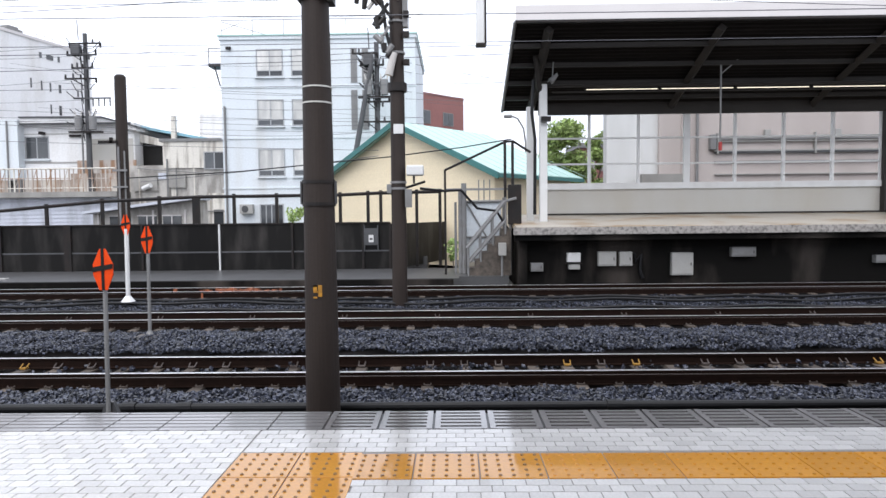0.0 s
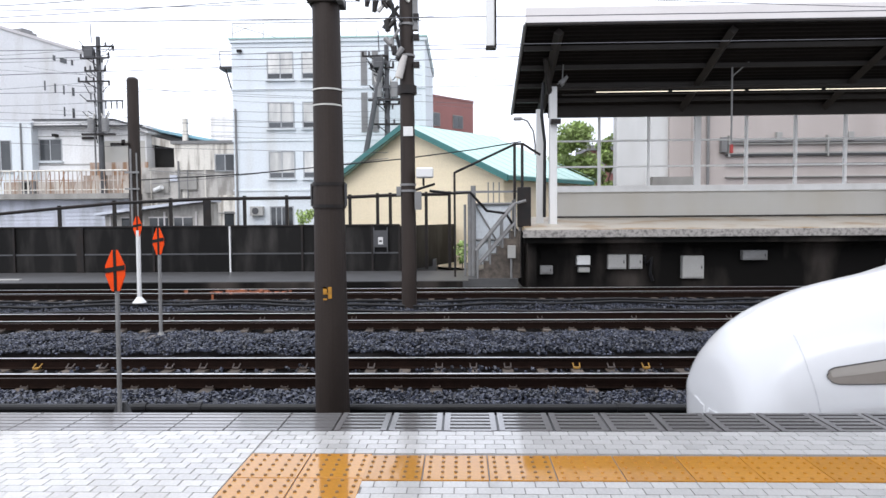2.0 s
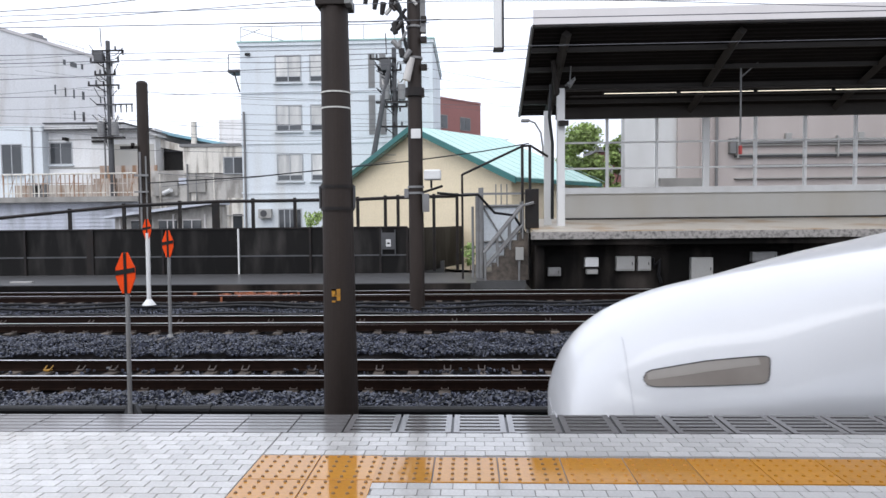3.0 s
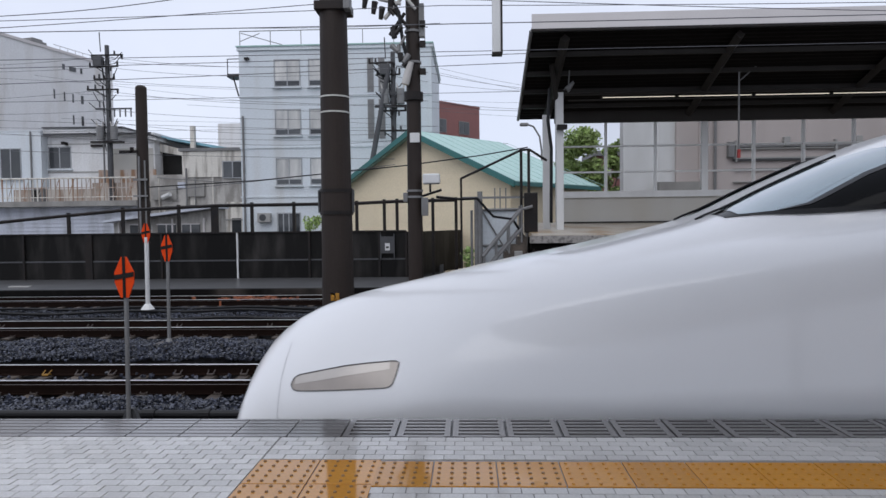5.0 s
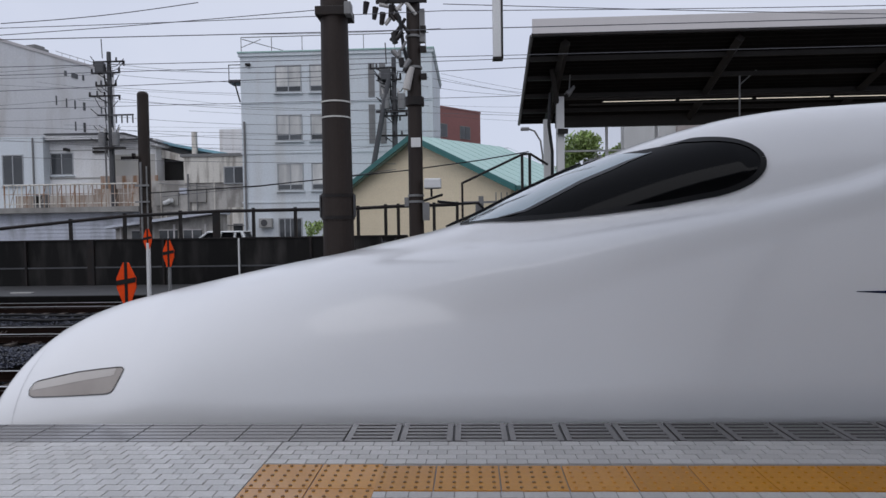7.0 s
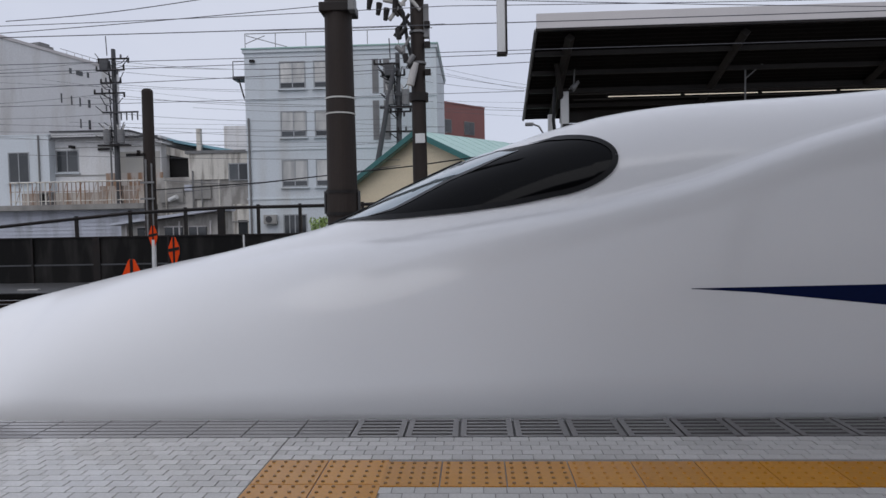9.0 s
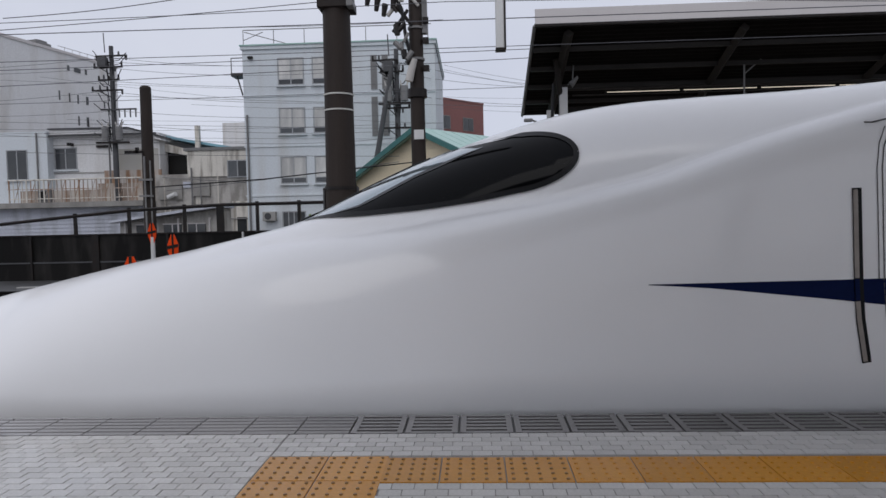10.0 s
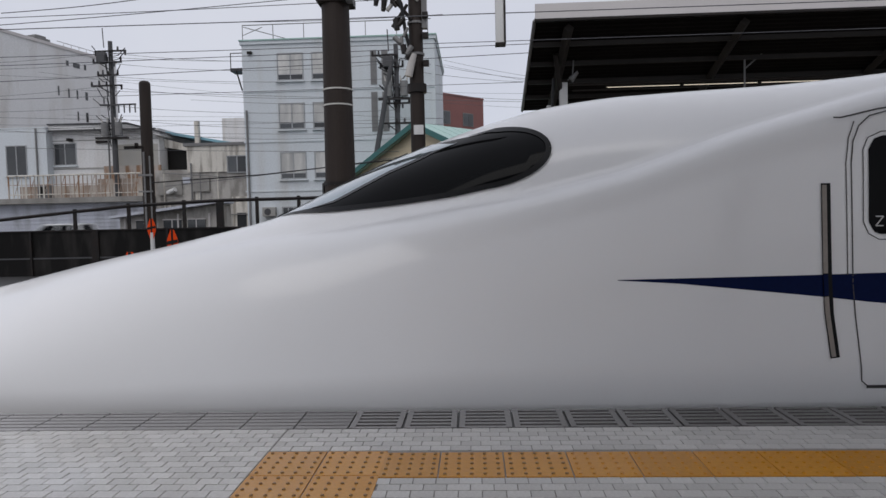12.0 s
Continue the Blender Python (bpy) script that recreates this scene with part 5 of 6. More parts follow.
def town_left():
    # tall pale block with slit windows, seen along its flank
    a, b = Vector((-41.4, 75, 0)), Vector((-45.5, 58.5, 0))
    turn = math.atan2(b.y - a.y, b.x - a.x)
    m = Matrix.Translation(a) @ Matrix.Rotation(turn, 4, "Z")
    t = thing("office_block", "tall pale grey block with slit windows", "building", (-41.4, 75, -1.5))

    def put(name, bm, material, parent, label=""):
        bm.transform(m)
        return part(name, bm, material, parent, label)
    put("wall", boxes((0, 19, -16, 0, -1.5, 19.6)), WALL_LEFT, t)
    put("parapet", boxes((-0.1, 19, -16, 0.1, 19.6, 19.9)), FASCIA, t)
    put("roof_tank", boxes((7.9, 9.8, -3, -1, 19.9, 20.5), (8.2, 9.4, -2.8, -1.2, 20.5, 20.75)), GREY_STEEL, t, "grey roof plant")
    put("roof_rail", tubes(((0, -0.2, 20.35), (7.8, -0.2, 20.35), 0.03), *[((x, -0.2, 19.8), (x, -0.2, 20.35), 0.02) for x in range(0, 8)]), GREY_STEEL, t)
    for x0, x1, z0, z1 in ((6.7, 7.0, 17.95, 18.5), (5.25, 6.1, 17.95, 18.45), (4.4, 4.65, 17.95, 18.55), (8.05, 8.2, 14.6, 15.6), (6.77, 6.92, 14.6, 15.55), (5.65, 5.83, 14.6, 15.55),
                           (4.35, 4.66, 14.65, 15.55), (5.68, 5.83, 12.25, 13.25), (4.4, 4.7, 12.25, 13.3), (2.0, 2.15, 14.66, 15.4)):
        f = put("window", boxes((x0, x1, -0.05, 0.06, z0, z1)), GREY_STEEL, t)
        put("pane", boxes((x0 + 0.02, x1 - 0.02, 0.05, 0.075, z0 + 0.03, z1 - 0.03)), WINDOW, f)
    # low white house with its brown fence
    y = 45.0
    h = thing("low_house", "off-white two-storey house with sliding window", "house", (-27, y, -1.5))
    part("wall", boxes((-33, -22.0, y, y + 9, -1.5, 7.7)), WALL_LEFT, h)
    part("roof", prism([(-29.7, 7.7), (-29.7, 8.02), (-24, 7.98), (-21.7, 7.3), (-21.7, 7.1), (-24, 7.7)], y - 0.4, y + 9), WALL_LEFT, h, "pale flat roof edge")
    part("roof_cap", prism([(-29.75, 8.03), (-29.75, 8.13), (-24, 8.09), (-21.6, 7.4), (-21.6, 7.31), (-24, 7.99)], y - 0.5, y + 9), DARK_GREY, h, "dark sheet capping")
    part("side_wing", boxes((-34, -29.7, y - 0.7, y, -1.5, 7.9)), WALL_WHITE, h)
    window(h, -29.6, -28.05, 5.3, 6.75, y, panes=2, blind=False)
    window(h, -32.6, -31.2, 4.6, 6.6, y - 0.7, panes=2, blind=False)
    for x in (-30.4, -25.2):
        part("down_pipe", tubes(((x, y - 0.76, 2), (x, y - 0.76, 7.8), 0.06)), GREY_STEEL, h)
    part("gutter", boxes((-29.7, -22.0, y - 0.5, y - 0.4, 7.55, 7.66)), DARK_GREY, h, "dark rain gutter")
    part("trim_band", boxes((-29.7, -22.0, y - 0.03, y, 4.95, 5.05), (-29.7, -22.0, y - 0.03, y, 6.95, 7.0)), BOX_GREY, h)
    part("wall_panel", boxes((-25.1, -22.1, y - 0.05, y, 2.9, 6.6)), SHELTER, h, "dull beige wall sheet")
    part("bracket_lamp", boxes((-28.4, -28.2, y - 0.5, y, 6.9, 7.1)), BLACK_STEEL, h)
    part("awning", boxes((-26.5, -25.5, y - 0.15, y, 6.75, 6.9)), BLACK_STEEL, h)
    g = thing("balcony_fence", "rust-stained balcony railing on a concrete ledge", "railing", (-27, 42, -1.5))
    part("ledge", boxes((-34, -21.8, 41.9, 45, 2.5, 2.85)), CONCRETE, g)
    part("wall_below", boxes((-34, -21.8, 42.6, 45, -1.5, 2.5)), SHEET_BLUE, g, "pale blue-grey sheet wall")
    for k in range(14):
        z = -1.2 + k * 0.26
        part("sheet_rib", boxes((-34, -22, 42.56, 42.6, z, z + 0.05)), SHEET_BLUE, g)
    part("hand_rail", tubes(((-31, 42, 4.35), (-21.9, 42, 4.35), 0.05), ((-31, 42, 3.1), (-21.9, 42, 3.1), 0.03)), WALL_CREAM, g)
    for i, x in enumerate(np.arange(-30.9, -21.9, 0.3)):
        part("bar", tube(bmesh.new(), (x, 42, 2.85), (x, 42, 4.35), 0.03 if i % 4 else 0.05, seg=6), RUSTY if x > -28.2 or i % 5 == 0 else WALL_CREAM, g)
    part("stained_parapet", boxes((-31.5, -25.9, 43.9, 44.0, 2.85, 3.75), (-25.9, -21.8, 43.9, 44.0, 2.85, 4.15)), BROWN_STAIN, g, "brown-stained low wall behind the railing")
    for k in range(9):
        x = -30.6 + k * 1.02
        part("brace", tubes(((x, 42.03, 2.9), (x + 0.5, 42.03, 4.3), 0.022), seg=6), RUSTY, g)
    part("mid_rail", tubes(((-31, 42, 3.75), (-21.9, 42, 3.7), 0.025), seg=6), RUSTY, g)
    part("rusty_panel", boxes((-25.9, -21.8, 44.7, 44.8, 2.85, 5.1)), RUSTY, g, "rust-brown sheet panel")
    ac = thing("air_conditioner", "grey outdoor air-conditioning unit on the ledge", "air conditioner", (-28.8, 43, 2.85))
    part("case", boxes((-29.5, -28.6, 42.8, 43.2, 2.9, 3.75), bevel=0.03), GREY_STEEL, ac)
    part("grille", boxes((-29.4, -28.9, 42.78, 42.8, 3.05, 3.65)), BLACK_STEEL, ac)
    # stained sheds between the houses
    s = thing("concrete_shed", "stained grey concrete shed with dark window", "shed", (-17.5, 43, -1.5))
    part("wall", boxes((-21.6, -14.85, 43.4, 48, -1.5, 4.6), (-19.4, -14.9, 43.8, 48, 4.6, 6.2)), WALL_STAIN, s)
    part("upper_wall", boxes((-19.3, -14.87, 43.3, 43.8, 4.4, 6.15)), WALL_CREAM, s, "cream wall with dark runs")
    part("coping", boxes((-19.5, -14.85, 43.2, 48, 6.15, 6.35)), GREY_STEEL, s)
    window(s, -16.5, -15.2, 4.35, 5.4, 43.3, panes=2, blind=False, sill=False)
    part("door", boxes((-16.0, -15.35, 43.3, 43.4, -0.5, 1.6)), WINDOW, s, "dark doorway")
    part("door_frame", boxes((-16.3, -15.1, 43.32, 43.42, -0.5, 2.7)), WALL_CREAM, s)
    for x0, z0, w in ((-21.3, 2.9, 1.6), (-20.5, 1.6, 1.3), (-19.0, 3.1, 1.2), (-18.9, 0.4, 2.0)):
        part("block", boxes((x0, x0 + w, 43.2, 43.4, z0, z0 + 0.9)), CONCRETE, s)
    part("pipe", tubes(((-19.0, 43.2, -1), (-19.0, 43.2, 5), 0.06), ((-18.0, 43.2, 1.5), (-15, 43.2, 1.5), 0.04), ((-21, 43.2, 4.4), (-15, 43.2, 3.9), 0.03)), GREY_STEEL, s)
    rng = random.Random(31)
    for k in range(7):
        x0, z0 = rng.uniform(-21.4, -16.6), rng.uniform(-0.8, 3.9)
        w, h = rng.uniform(0.3, 1.3), rng.uniform(0.25, 0.9)
        part("block", boxes((x0, x0 + w, 43.4 - rng.uniform(0.03, 0.14), 43.42, z0, z0 + h)), rng.choice((WALL_CREAM, WALL_STAIN, SHEET_BLUE)), s)
    for x in (-20.9, -18.4, -17.2):
        part("pipe", tubes(((x, 43.22, -1), (x, 43.22, 4.4), 0.045), seg=6), rng.choice((GREY_STEEL, WALL_CREAM)), s)
    vent = part("vent_hood", tube(bmesh.new(), (-20.6, 43.1, 3.05), (-20.0, 42.9, 3.25), 0.16, seg=10), WHITE_PAINT, s, "white vent hood")
    q = thing("blue_roof_shed", "open shed with dull blue sheet roof", "shed", (-20.5, 46, -1.5))
    part("roof", prism([(-23.0, 7.6), (-22.9, 7.75), (-16.2, 6.5), (-16.2, 6.3)], 46, 56), ROOF_BLUE, q)
    part("gable", prism([(-23.0, 7.3), (-19.0, 6.2), (-19.0, 5.9), (-23.0, 6.6)], 45.8, 46), WALL_CREAM, q)
    # Black panel stands in for the shade inside the open shed.
    part("inside_shade", boxes((-22.5, -19.8, 46.2, 46.4, 4.4, 6.7)), BLACK, q, "black panel for the shade of the open inside")
    part("post", boxes((-19.7, -19.4, 45.6, 45.9, 4.6, 8.2)), WALL_CREAM, q)
    part("side", boxes((-19.4, -18.2, 46, 46.4, 4.4, 6.2)), WALL_LEFT, q)
    low = thing("lean_to", "low lean-to with pale sloping sheet roof", "shed", (-20, 36, -1.5))
    part("roof", prism([(-20.5, 1.35), (-20.4, 1.5), (-14.2, 2.25), (-14.2, 2.1)], 35.5, 38), SHEET_BLUE, low)
    part("wall", prism([(-20.2, -1.5), (-14.4, -1.5), (-14.4, 2.05), (-20.2, 1.35)], 36.2, 38), WALL_STAIN, low)
    for x in (-19.2, -17.6, -16.2):
        part("window", boxes((x, x + 1.0, 36.1, 36.2, 0.4, 1.2)), WINDOW, low)
    for x in (-19.9, -18.3, -16.8, -15.0):
        part("pale_post", boxes((x, x + 0.09, 36.08, 36.18, -1.0, 1.55)), FASCIA, low)
    for x in (-19.2, -17.6, -16.2):
        part("window_bar", boxes((x - 0.04, x + 1.04, 36.06, 36.1, 1.2, 1.26), (x + 0.48, x + 0.53, 36.06, 36.1, 0.4, 1.2)), FASCIA, low)
    # far tower block and the red building
    f = thing("far_tower", "distant pale tower block", "building", (-45, 120, -1.5))
    part("wall", boxes((-46.5, -36, 120, 132, -1.5, 20)), WALL_LEFT, f)
    for k in range(6):
        for x in (-40.2, -38.2):
            part("window", boxes((x, x + 1.0, 119.9, 120.0, 3 + k * 2.9, 4.5 + k * 2.9)), WINDOW, f)
    r = thing("red_building", "dull red brick office building", "building", (-2, 88, -1.5))
    turned = Matrix.Translation((-4.85, 85.8, 0)) @ Matrix.Rotation(math.atan2(6.7, 6.5), 4, "Z")

    def brick(name, bm, material, parent):
        bm.transform(turned)
        return part(name, bm, material, parent)
    brick("wall", boxes((-6, 9.33, 0, 9, -1.5, 17.1)), BRICK_RED, r)
    brick("coping", boxes((-6.05, 9.38, -0.06, 9, 17.1, 17.32)), BRICK_RED, r)
    for x in (0.9, 5.3):
        w = brick("window", boxes((x - 0.1, x + 1.9, -0.08, 0.02, 13.2, 15.0)), GREY_STEEL, r)
        for k in range(2):
            brick("pane", boxes((x + k * 0.92, x + k * 0.92 + 0.86, -0.11, -0.06, 13.3, 14.9)), WINDOW, w)


def town_right():
    y = 44.0
    g = thing("station_building", "white and pinkish-grey station building with pipe runs", "building", (20, y, -1.5))
    part("white_wall", boxes((10.35, 13.75, y, y + 1, -1.5, 12)), WHITE_PAINT, g)
    part("grey_wall", boxes((13.75, 40, y - 0.3, y + 10, -1.5, 12)), WALL_PINK, g, "pinkish-grey plastered wall")
    part("corner_pipe", tubes(((16.2, y - 0.5, -1), (16.2, y - 0.5, 11), 0.1)), GREY_STEEL, g)
    part("pilaster", boxes((15.2, 15.7, y - 0.42, y - 0.3, -1.5, 12)), WALL_PINK, g)
    for z0, z1, mm in ((5.85, 5.97, GREY_STEEL), (5.72, 5.78, BOX_GREY), (4.97, 5.08, DARK_GREY), (5.1, 5.2, BOX_GREY), (4.4, 4.46, GREY_STEEL), (3.55, 3.62, BOX_GREY)):
        part("band", boxes((17.4, 40, y - 0.5, y - 0.3, z0, z1)), mm, g)
    for x in (17.5, 23.9, 28.9, 33.5):
        part("bracket", boxes((x, x + 0.1, y - 0.6, y - 0.3, 4.9, 6.3)), BOX_GREY, g)
    for x in (20.6, 25.2, 30.3):
        part("wall_box", boxes((x, x + 0.4, y - 0.6, y - 0.3, 5.9, 6.5), bevel=0.03), BOX_GREY, g)
    part("hose_box", boxes((17.0, 17.4, y - 0.7, y - 0.3, 5.2, 6.2), bevel=0.03), GREY_STEEL, g)
    part("low_box", boxes((12.3, 15.1, y - 1.5, y - 0.3, 2.9, 3.6)), CONCRETE, g)
    b = thing("brown_house", "distant brown house with a dark roof", "house", (18, 80, -1.5))
    part("wall", boxes((15.5, 21.5, 80, 88, -1.5, 9.0)), BRICK_RED, b)
    part("roof", boxes((15.2, 21.8, 79.6, 88, 9.0, 9.6)), GREY_STEEL, b)
    for x in (16.4, 18.0, 19.6):
        for z in (3.2, 6.2):
            part("window", boxes((x, x + 1.0, 79.9, 80, z, z + 1.5)), BOX_GREY, b)


def tree(x, y, z0, height, spread, seed, count, label="leafy green tree behind the platform", kind_of="tree"):
    t = thing(kind_of, label, kind_of, (x, y, z0), "trees behind the platform" if kind_of == "tree" else "")
    rng = random.Random(seed)
    k = min(1.0, height / 9)
    trunk = tube(bmesh.new(), (x, y, z0), (x, y, z0 + height * 0.55), 0.18 * k, 0.08 * k, seg=8)
    for k in range(7):
        a, e = rng.uniform(0, 6.28), rng.uniform(0.3, 0.9)
        s = z0 + height * rng.uniform(0.3, 0.5)
        tube(trunk, (x, y, s), (x + spread * 0.6 * math.cos(a), y + spread * 0.6 * math.sin(a), s + height * 0.35 * e), 0.06 * min(1, height / 9), 0.02 * min(1, height / 9), seg=6)
    part("trunk", trunk, BARK, t)
    lumps = [(rng.gauss(0, 0.4) * spread, rng.gauss(0, 0.4) * spread, rng.uniform(0.3, 0.95) * height, rng.uniform(0.3, 0.55) * spread) for _ in range(18)]
    vs, fs = [], []
    for _ in range(count):
        lx, ly, lz, lr = rng.choice(lumps)
        d = Vector((rng.gauss(0, 1), rng.gauss(0, 1), rng.gauss(0, 1))).normalized() * lr * rng.uniform(0.55, 1.05)
        p = Vector((x + lx, y + ly, z0 + lz)) + d
        u = Vector((rng.uniform(-1, 1), rng.uniform(-1, 1), rng.uniform(-1, 1))).normalized()
        v = u.orthogonal().normalized()
        k, q = len(vs), rng.uniform(0.09, 0.22) * (1 if height > 5 else 0.5)
        vs += [p + u * q, p + v * q * 0.6, p - u * q, p - v * q * 0.6]
        fs.append((k, k + 1, k + 2, k + 3))
    me = bpy.data.meshes.new("crown")
    me.from_pydata([tuple(v) for v in vs], [], fs)
    me.materials.append(LEAF)
    c = new("crown", me)
    c.parent, c.location = t, (-x, -y, -z0)


def utility_pole(x, y, top, arms, side_arm, cans, seed, label):
    """arms: heights of the cross-arms; side_arm: the height of an arm to one side; cans: the height of the transformers."""
    rng = random.Random(seed)
    u = thing("utility_pole", label, "utility pole", (x, y, -1.5), "town utility poles")
    part("shaft", tube(bmesh.new(), (x, y, -1.5), (x, y, top), 0.22, 0.14, seg=12), DARK_GREY, u)
    for z in arms:
        w, off = rng.uniform(0.7, 1.1), rng.uniform(-0.75, 0.15)
        arm = part("cross_arm", boxes((x - w + off, x + w + off, y - 0.25, y - 0.15, z - 0.05, z + 0.05)), BLACK_STEEL, u)
        for k in range(5):
            xx = x + off + w * (k / 2 - 1) * 0.95
            h = rng.choice((-0.3, 0.28, 0.35))
            part("insulator", tube(bmesh.new(), (xx, y - 0.2, z), (xx, y - 0.2, z + h), 0.075, 0.055, seg=8), DARK_GREY if k % 2 else BLACK_STEEL, arm)
        part("strut", tubes(((x, y - 0.2, z - 0.5), (x + off - w * 0.6, y - 0.2, z), 0.03), seg=6), BLACK_STEEL, arm)
    arm = part("side_arm", boxes((x - 0.8, x + 1.7, y - 0.25, y - 0.15, side_arm - 0.05, side_arm + 0.05)), DARK_GREY, u)
    for k in range(4):
        part("hanger", tube(bmesh.new(), (x + 0.5 + k * 0.38, y - 0.2, side_arm), (x + 0.5 + k * 0.38, y - 0.2, side_arm - 0.55), 0.045, seg=6), DARK_GREY, arm)
    for dx in (-0.48, 0.48):
        can = part("transformer", tube(bmesh.new(), (x + dx, y - 0.3, cans - 0.5), (x + dx, y - 0.3, cans + 0.4), 0.24, seg=14), GREY_STEEL, u, "grey transformer can")
        for e in (-0.15, 0.15):
            part("bushing", tube(bmesh.new(), (x + dx + e, y - 0.3, cans + 0.38), (x + dx + e * 1.6, y - 0.3, cans + 0.75), 0.06, 0.03, seg=8), PORCELAIN, can)
    part("platform_arm", boxes((x - 1.1, x + 1.1, y - 0.45, y - 0.15, cans - 0.7, cans - 0.58)), BLACK_STEEL, u)
    part("surge_box", boxes((x - 0.75, x - 0.15, y - 0.5, y - 0.1, arms[0] - 0.75, arms[0] - 0.1), bevel=0.04), DARK_GREY, u)
    part("lightning_rod", tube(bmesh.new(), (x - 0.45, y, top - 0.4), (x - 0.5, y, top + 0.9), 0.035, seg=6), DARK_GREY, u)
    for k in range(16):
        zz, sx = rng.uniform(cans, top - 0.3), rng.choice((-1, -1, 1))
        a, r1, r2 = x + sx * rng.uniform(0.5, 1.3), rng.uniform(0.2, 0.8), rng.uniform(0.5, 1.4)
        part("drop_wire", path_tube([(a, y - 0.25, zz), (a * 0.6 + x * 0.4, y - 0.3, zz - r1 * 0.9), (x + sx * 0.25, y - 0.25, zz - r1), (x + sx * 0.15, y - 0.2, zz - r1 - r2)], 0.03), CABLE, u)


def chimney_post():
    x, y = -16.25, 32.0
    c = thing("steel_column", "dark brown round steel column with side pipes", "column", (x, y, -1.5))
    part("shaft", tube(bmesh.new(), (x - 0.05, y, -1.5), (x, y, 8.0), 0.3, 0.27, seg=20), POLE, c)
    dome = bmesh.new()
    bmesh.ops.create_uvsphere(dome, u_segments=20, v_segments=8, radius=0.27, matrix=Matrix.Translation((x, y, 8.0)) @ Matrix.Diagonal((1, 1, 0.6, 1)))
    part("cap", dome, POLE, c)
    part("side_pipe", tubes(((x - 0.05, y - 0.33, 0), (x - 0.05, y - 0.33, 4.6), 0.05), ((x + 0.2, y - 0.25, 0), (x + 0.2, y - 0.25, 4.4), 0.04)), GREY_STEEL, c)
    part("arm", boxes((x - 1.0, x - 0.1, y - 0.4, y - 0.3, 4.75, 4.9), (x - 0.45, x - 0.3, y - 0.4, y - 0.3, 4.75, 5.05)), BLACK_STEEL, c)
    part("strap", boxes((x - 0.36, x + 0.34, y - 0.38, y - 0.3, 3.4, 3.5), (x - 0.36, x + 0.34, y - 0.38, y - 0.3, 2.6, 2.68)), GREY_STEEL, c)


def wires():
    for a, b, r in (
            ((-11.44, 15.6, 5.95), (9.67, 15.6, 5.88), 0.0119),
            ((-11.43, 15.6, 6.24), (-0.58, 15.6, 6.30), 0.00935),
            ((-0.58, 15.6, 6.30), (9.67, 15.6, 6.17), 0.00935),
            ((-10.70, 14.6, 5.76), (-3.38, 14.6, 6.07), 0.00935),
            ((-0.54, 14.6, 6.12), (9.05, 14.6, 5.67), 0.00935),
            ((-8.79, 12.0, 5.12), (-5.00, 12.0, 5.40), 0.0085),
            ((-15.42, 21.0, 6.70), (10.13, 21.0, 6.64), 0.0119),
            ((-22.04, 30.0, 8.68), (2.88, 30.0, 8.79), 0.017),
            ((-22.06, 30.0, 7.94), (2.62, 30.0, 8.39), 0.017),
            ((-25.04, 34.0, 7.89), (2.67, 34.0, 7.88), 0.0153),
            ((-13.26, 38.0, 8.47), (3.30, 38.0, 7.53), 0.0119),
            ((-22.23, 40.0, 7.59), (-1.57, 40.0, 6.66), 0.0119),
            ((-20.44, 40.0, 7.13), (-1.57, 40.0, 7.04), 0.0102),
            ((-20.45, 40.0, 6.71), (2.43, 40.0, 5.93), 0.0102),
            ((-16.31, 33.0, 4.86), (-3.73, 33.0, 4.40), 0.0119),
            ((-35.27, 48.0, 12.43), (-17.15, 48.0, 11.19), 0.01105),
            ((-26.58, 48.0, 11.73), (-16.74, 48.0, 10.35), 0.0102),
            ((-31.70, 60.0, 11.08), (-20.97, 60.0, 10.66), 0.0119),
            ((-31.21, 60.0, 9.18), (-20.48, 60.0, 8.76), 0.0119),
            ((-13.61, 40.0, 8.39), (-7.27, 40.0, 7.98), 0.00935),
            ((-7.28, 40.0, 7.39), (-1.71, 40.0, 7.04), 0.00935),
            ((-10.64, 31.0, 3.25), (-3.51, 31.0, 3.94), 0.0136),
            ((-29.53, 40.0, 7.13), (-20.10, 40.0, 6.35), 0.01105),
            ((-30.99, 42.0, 7.80), (-23.35, 42.0, 7.54), 0.01105),
            ((-2.53, 60.0, 11.38), (5.21, 60.0, 10.70), 0.0119),
            ((-2.52, 60.0, 12.35), (5.22, 60.0, 11.98), 0.01105),
            ((-1.82, 44.0, 11.48), (3.84, 44.0, 10.22), 0.0102),
            ((-1.83, 44.0, 11.18), (3.84, 44.0, 9.92), 0.0102),
            ((-7.28, 21.0, 7.51), (-0.86, 21.0, 7.52), 0.0085),
    ):
        a, b = Vector(a), Vector(b)
        far_left, far_right = a + (a - b) * (0.6 if a.x < -10 else 0.0), b + (b - a) * (0.6 if b.x > 9 else 0.0)
        pts = [far_left.lerp(far_right, i / 12) - Vector((0, 0, 0.05 * math.sin(math.pi * i / 12))) for i in range(13)]
        single("overhead_wire", path_tube(pts, r, 5), WIRE, "thin dark overhead wire above the tracks", "wire", "overhead wires")



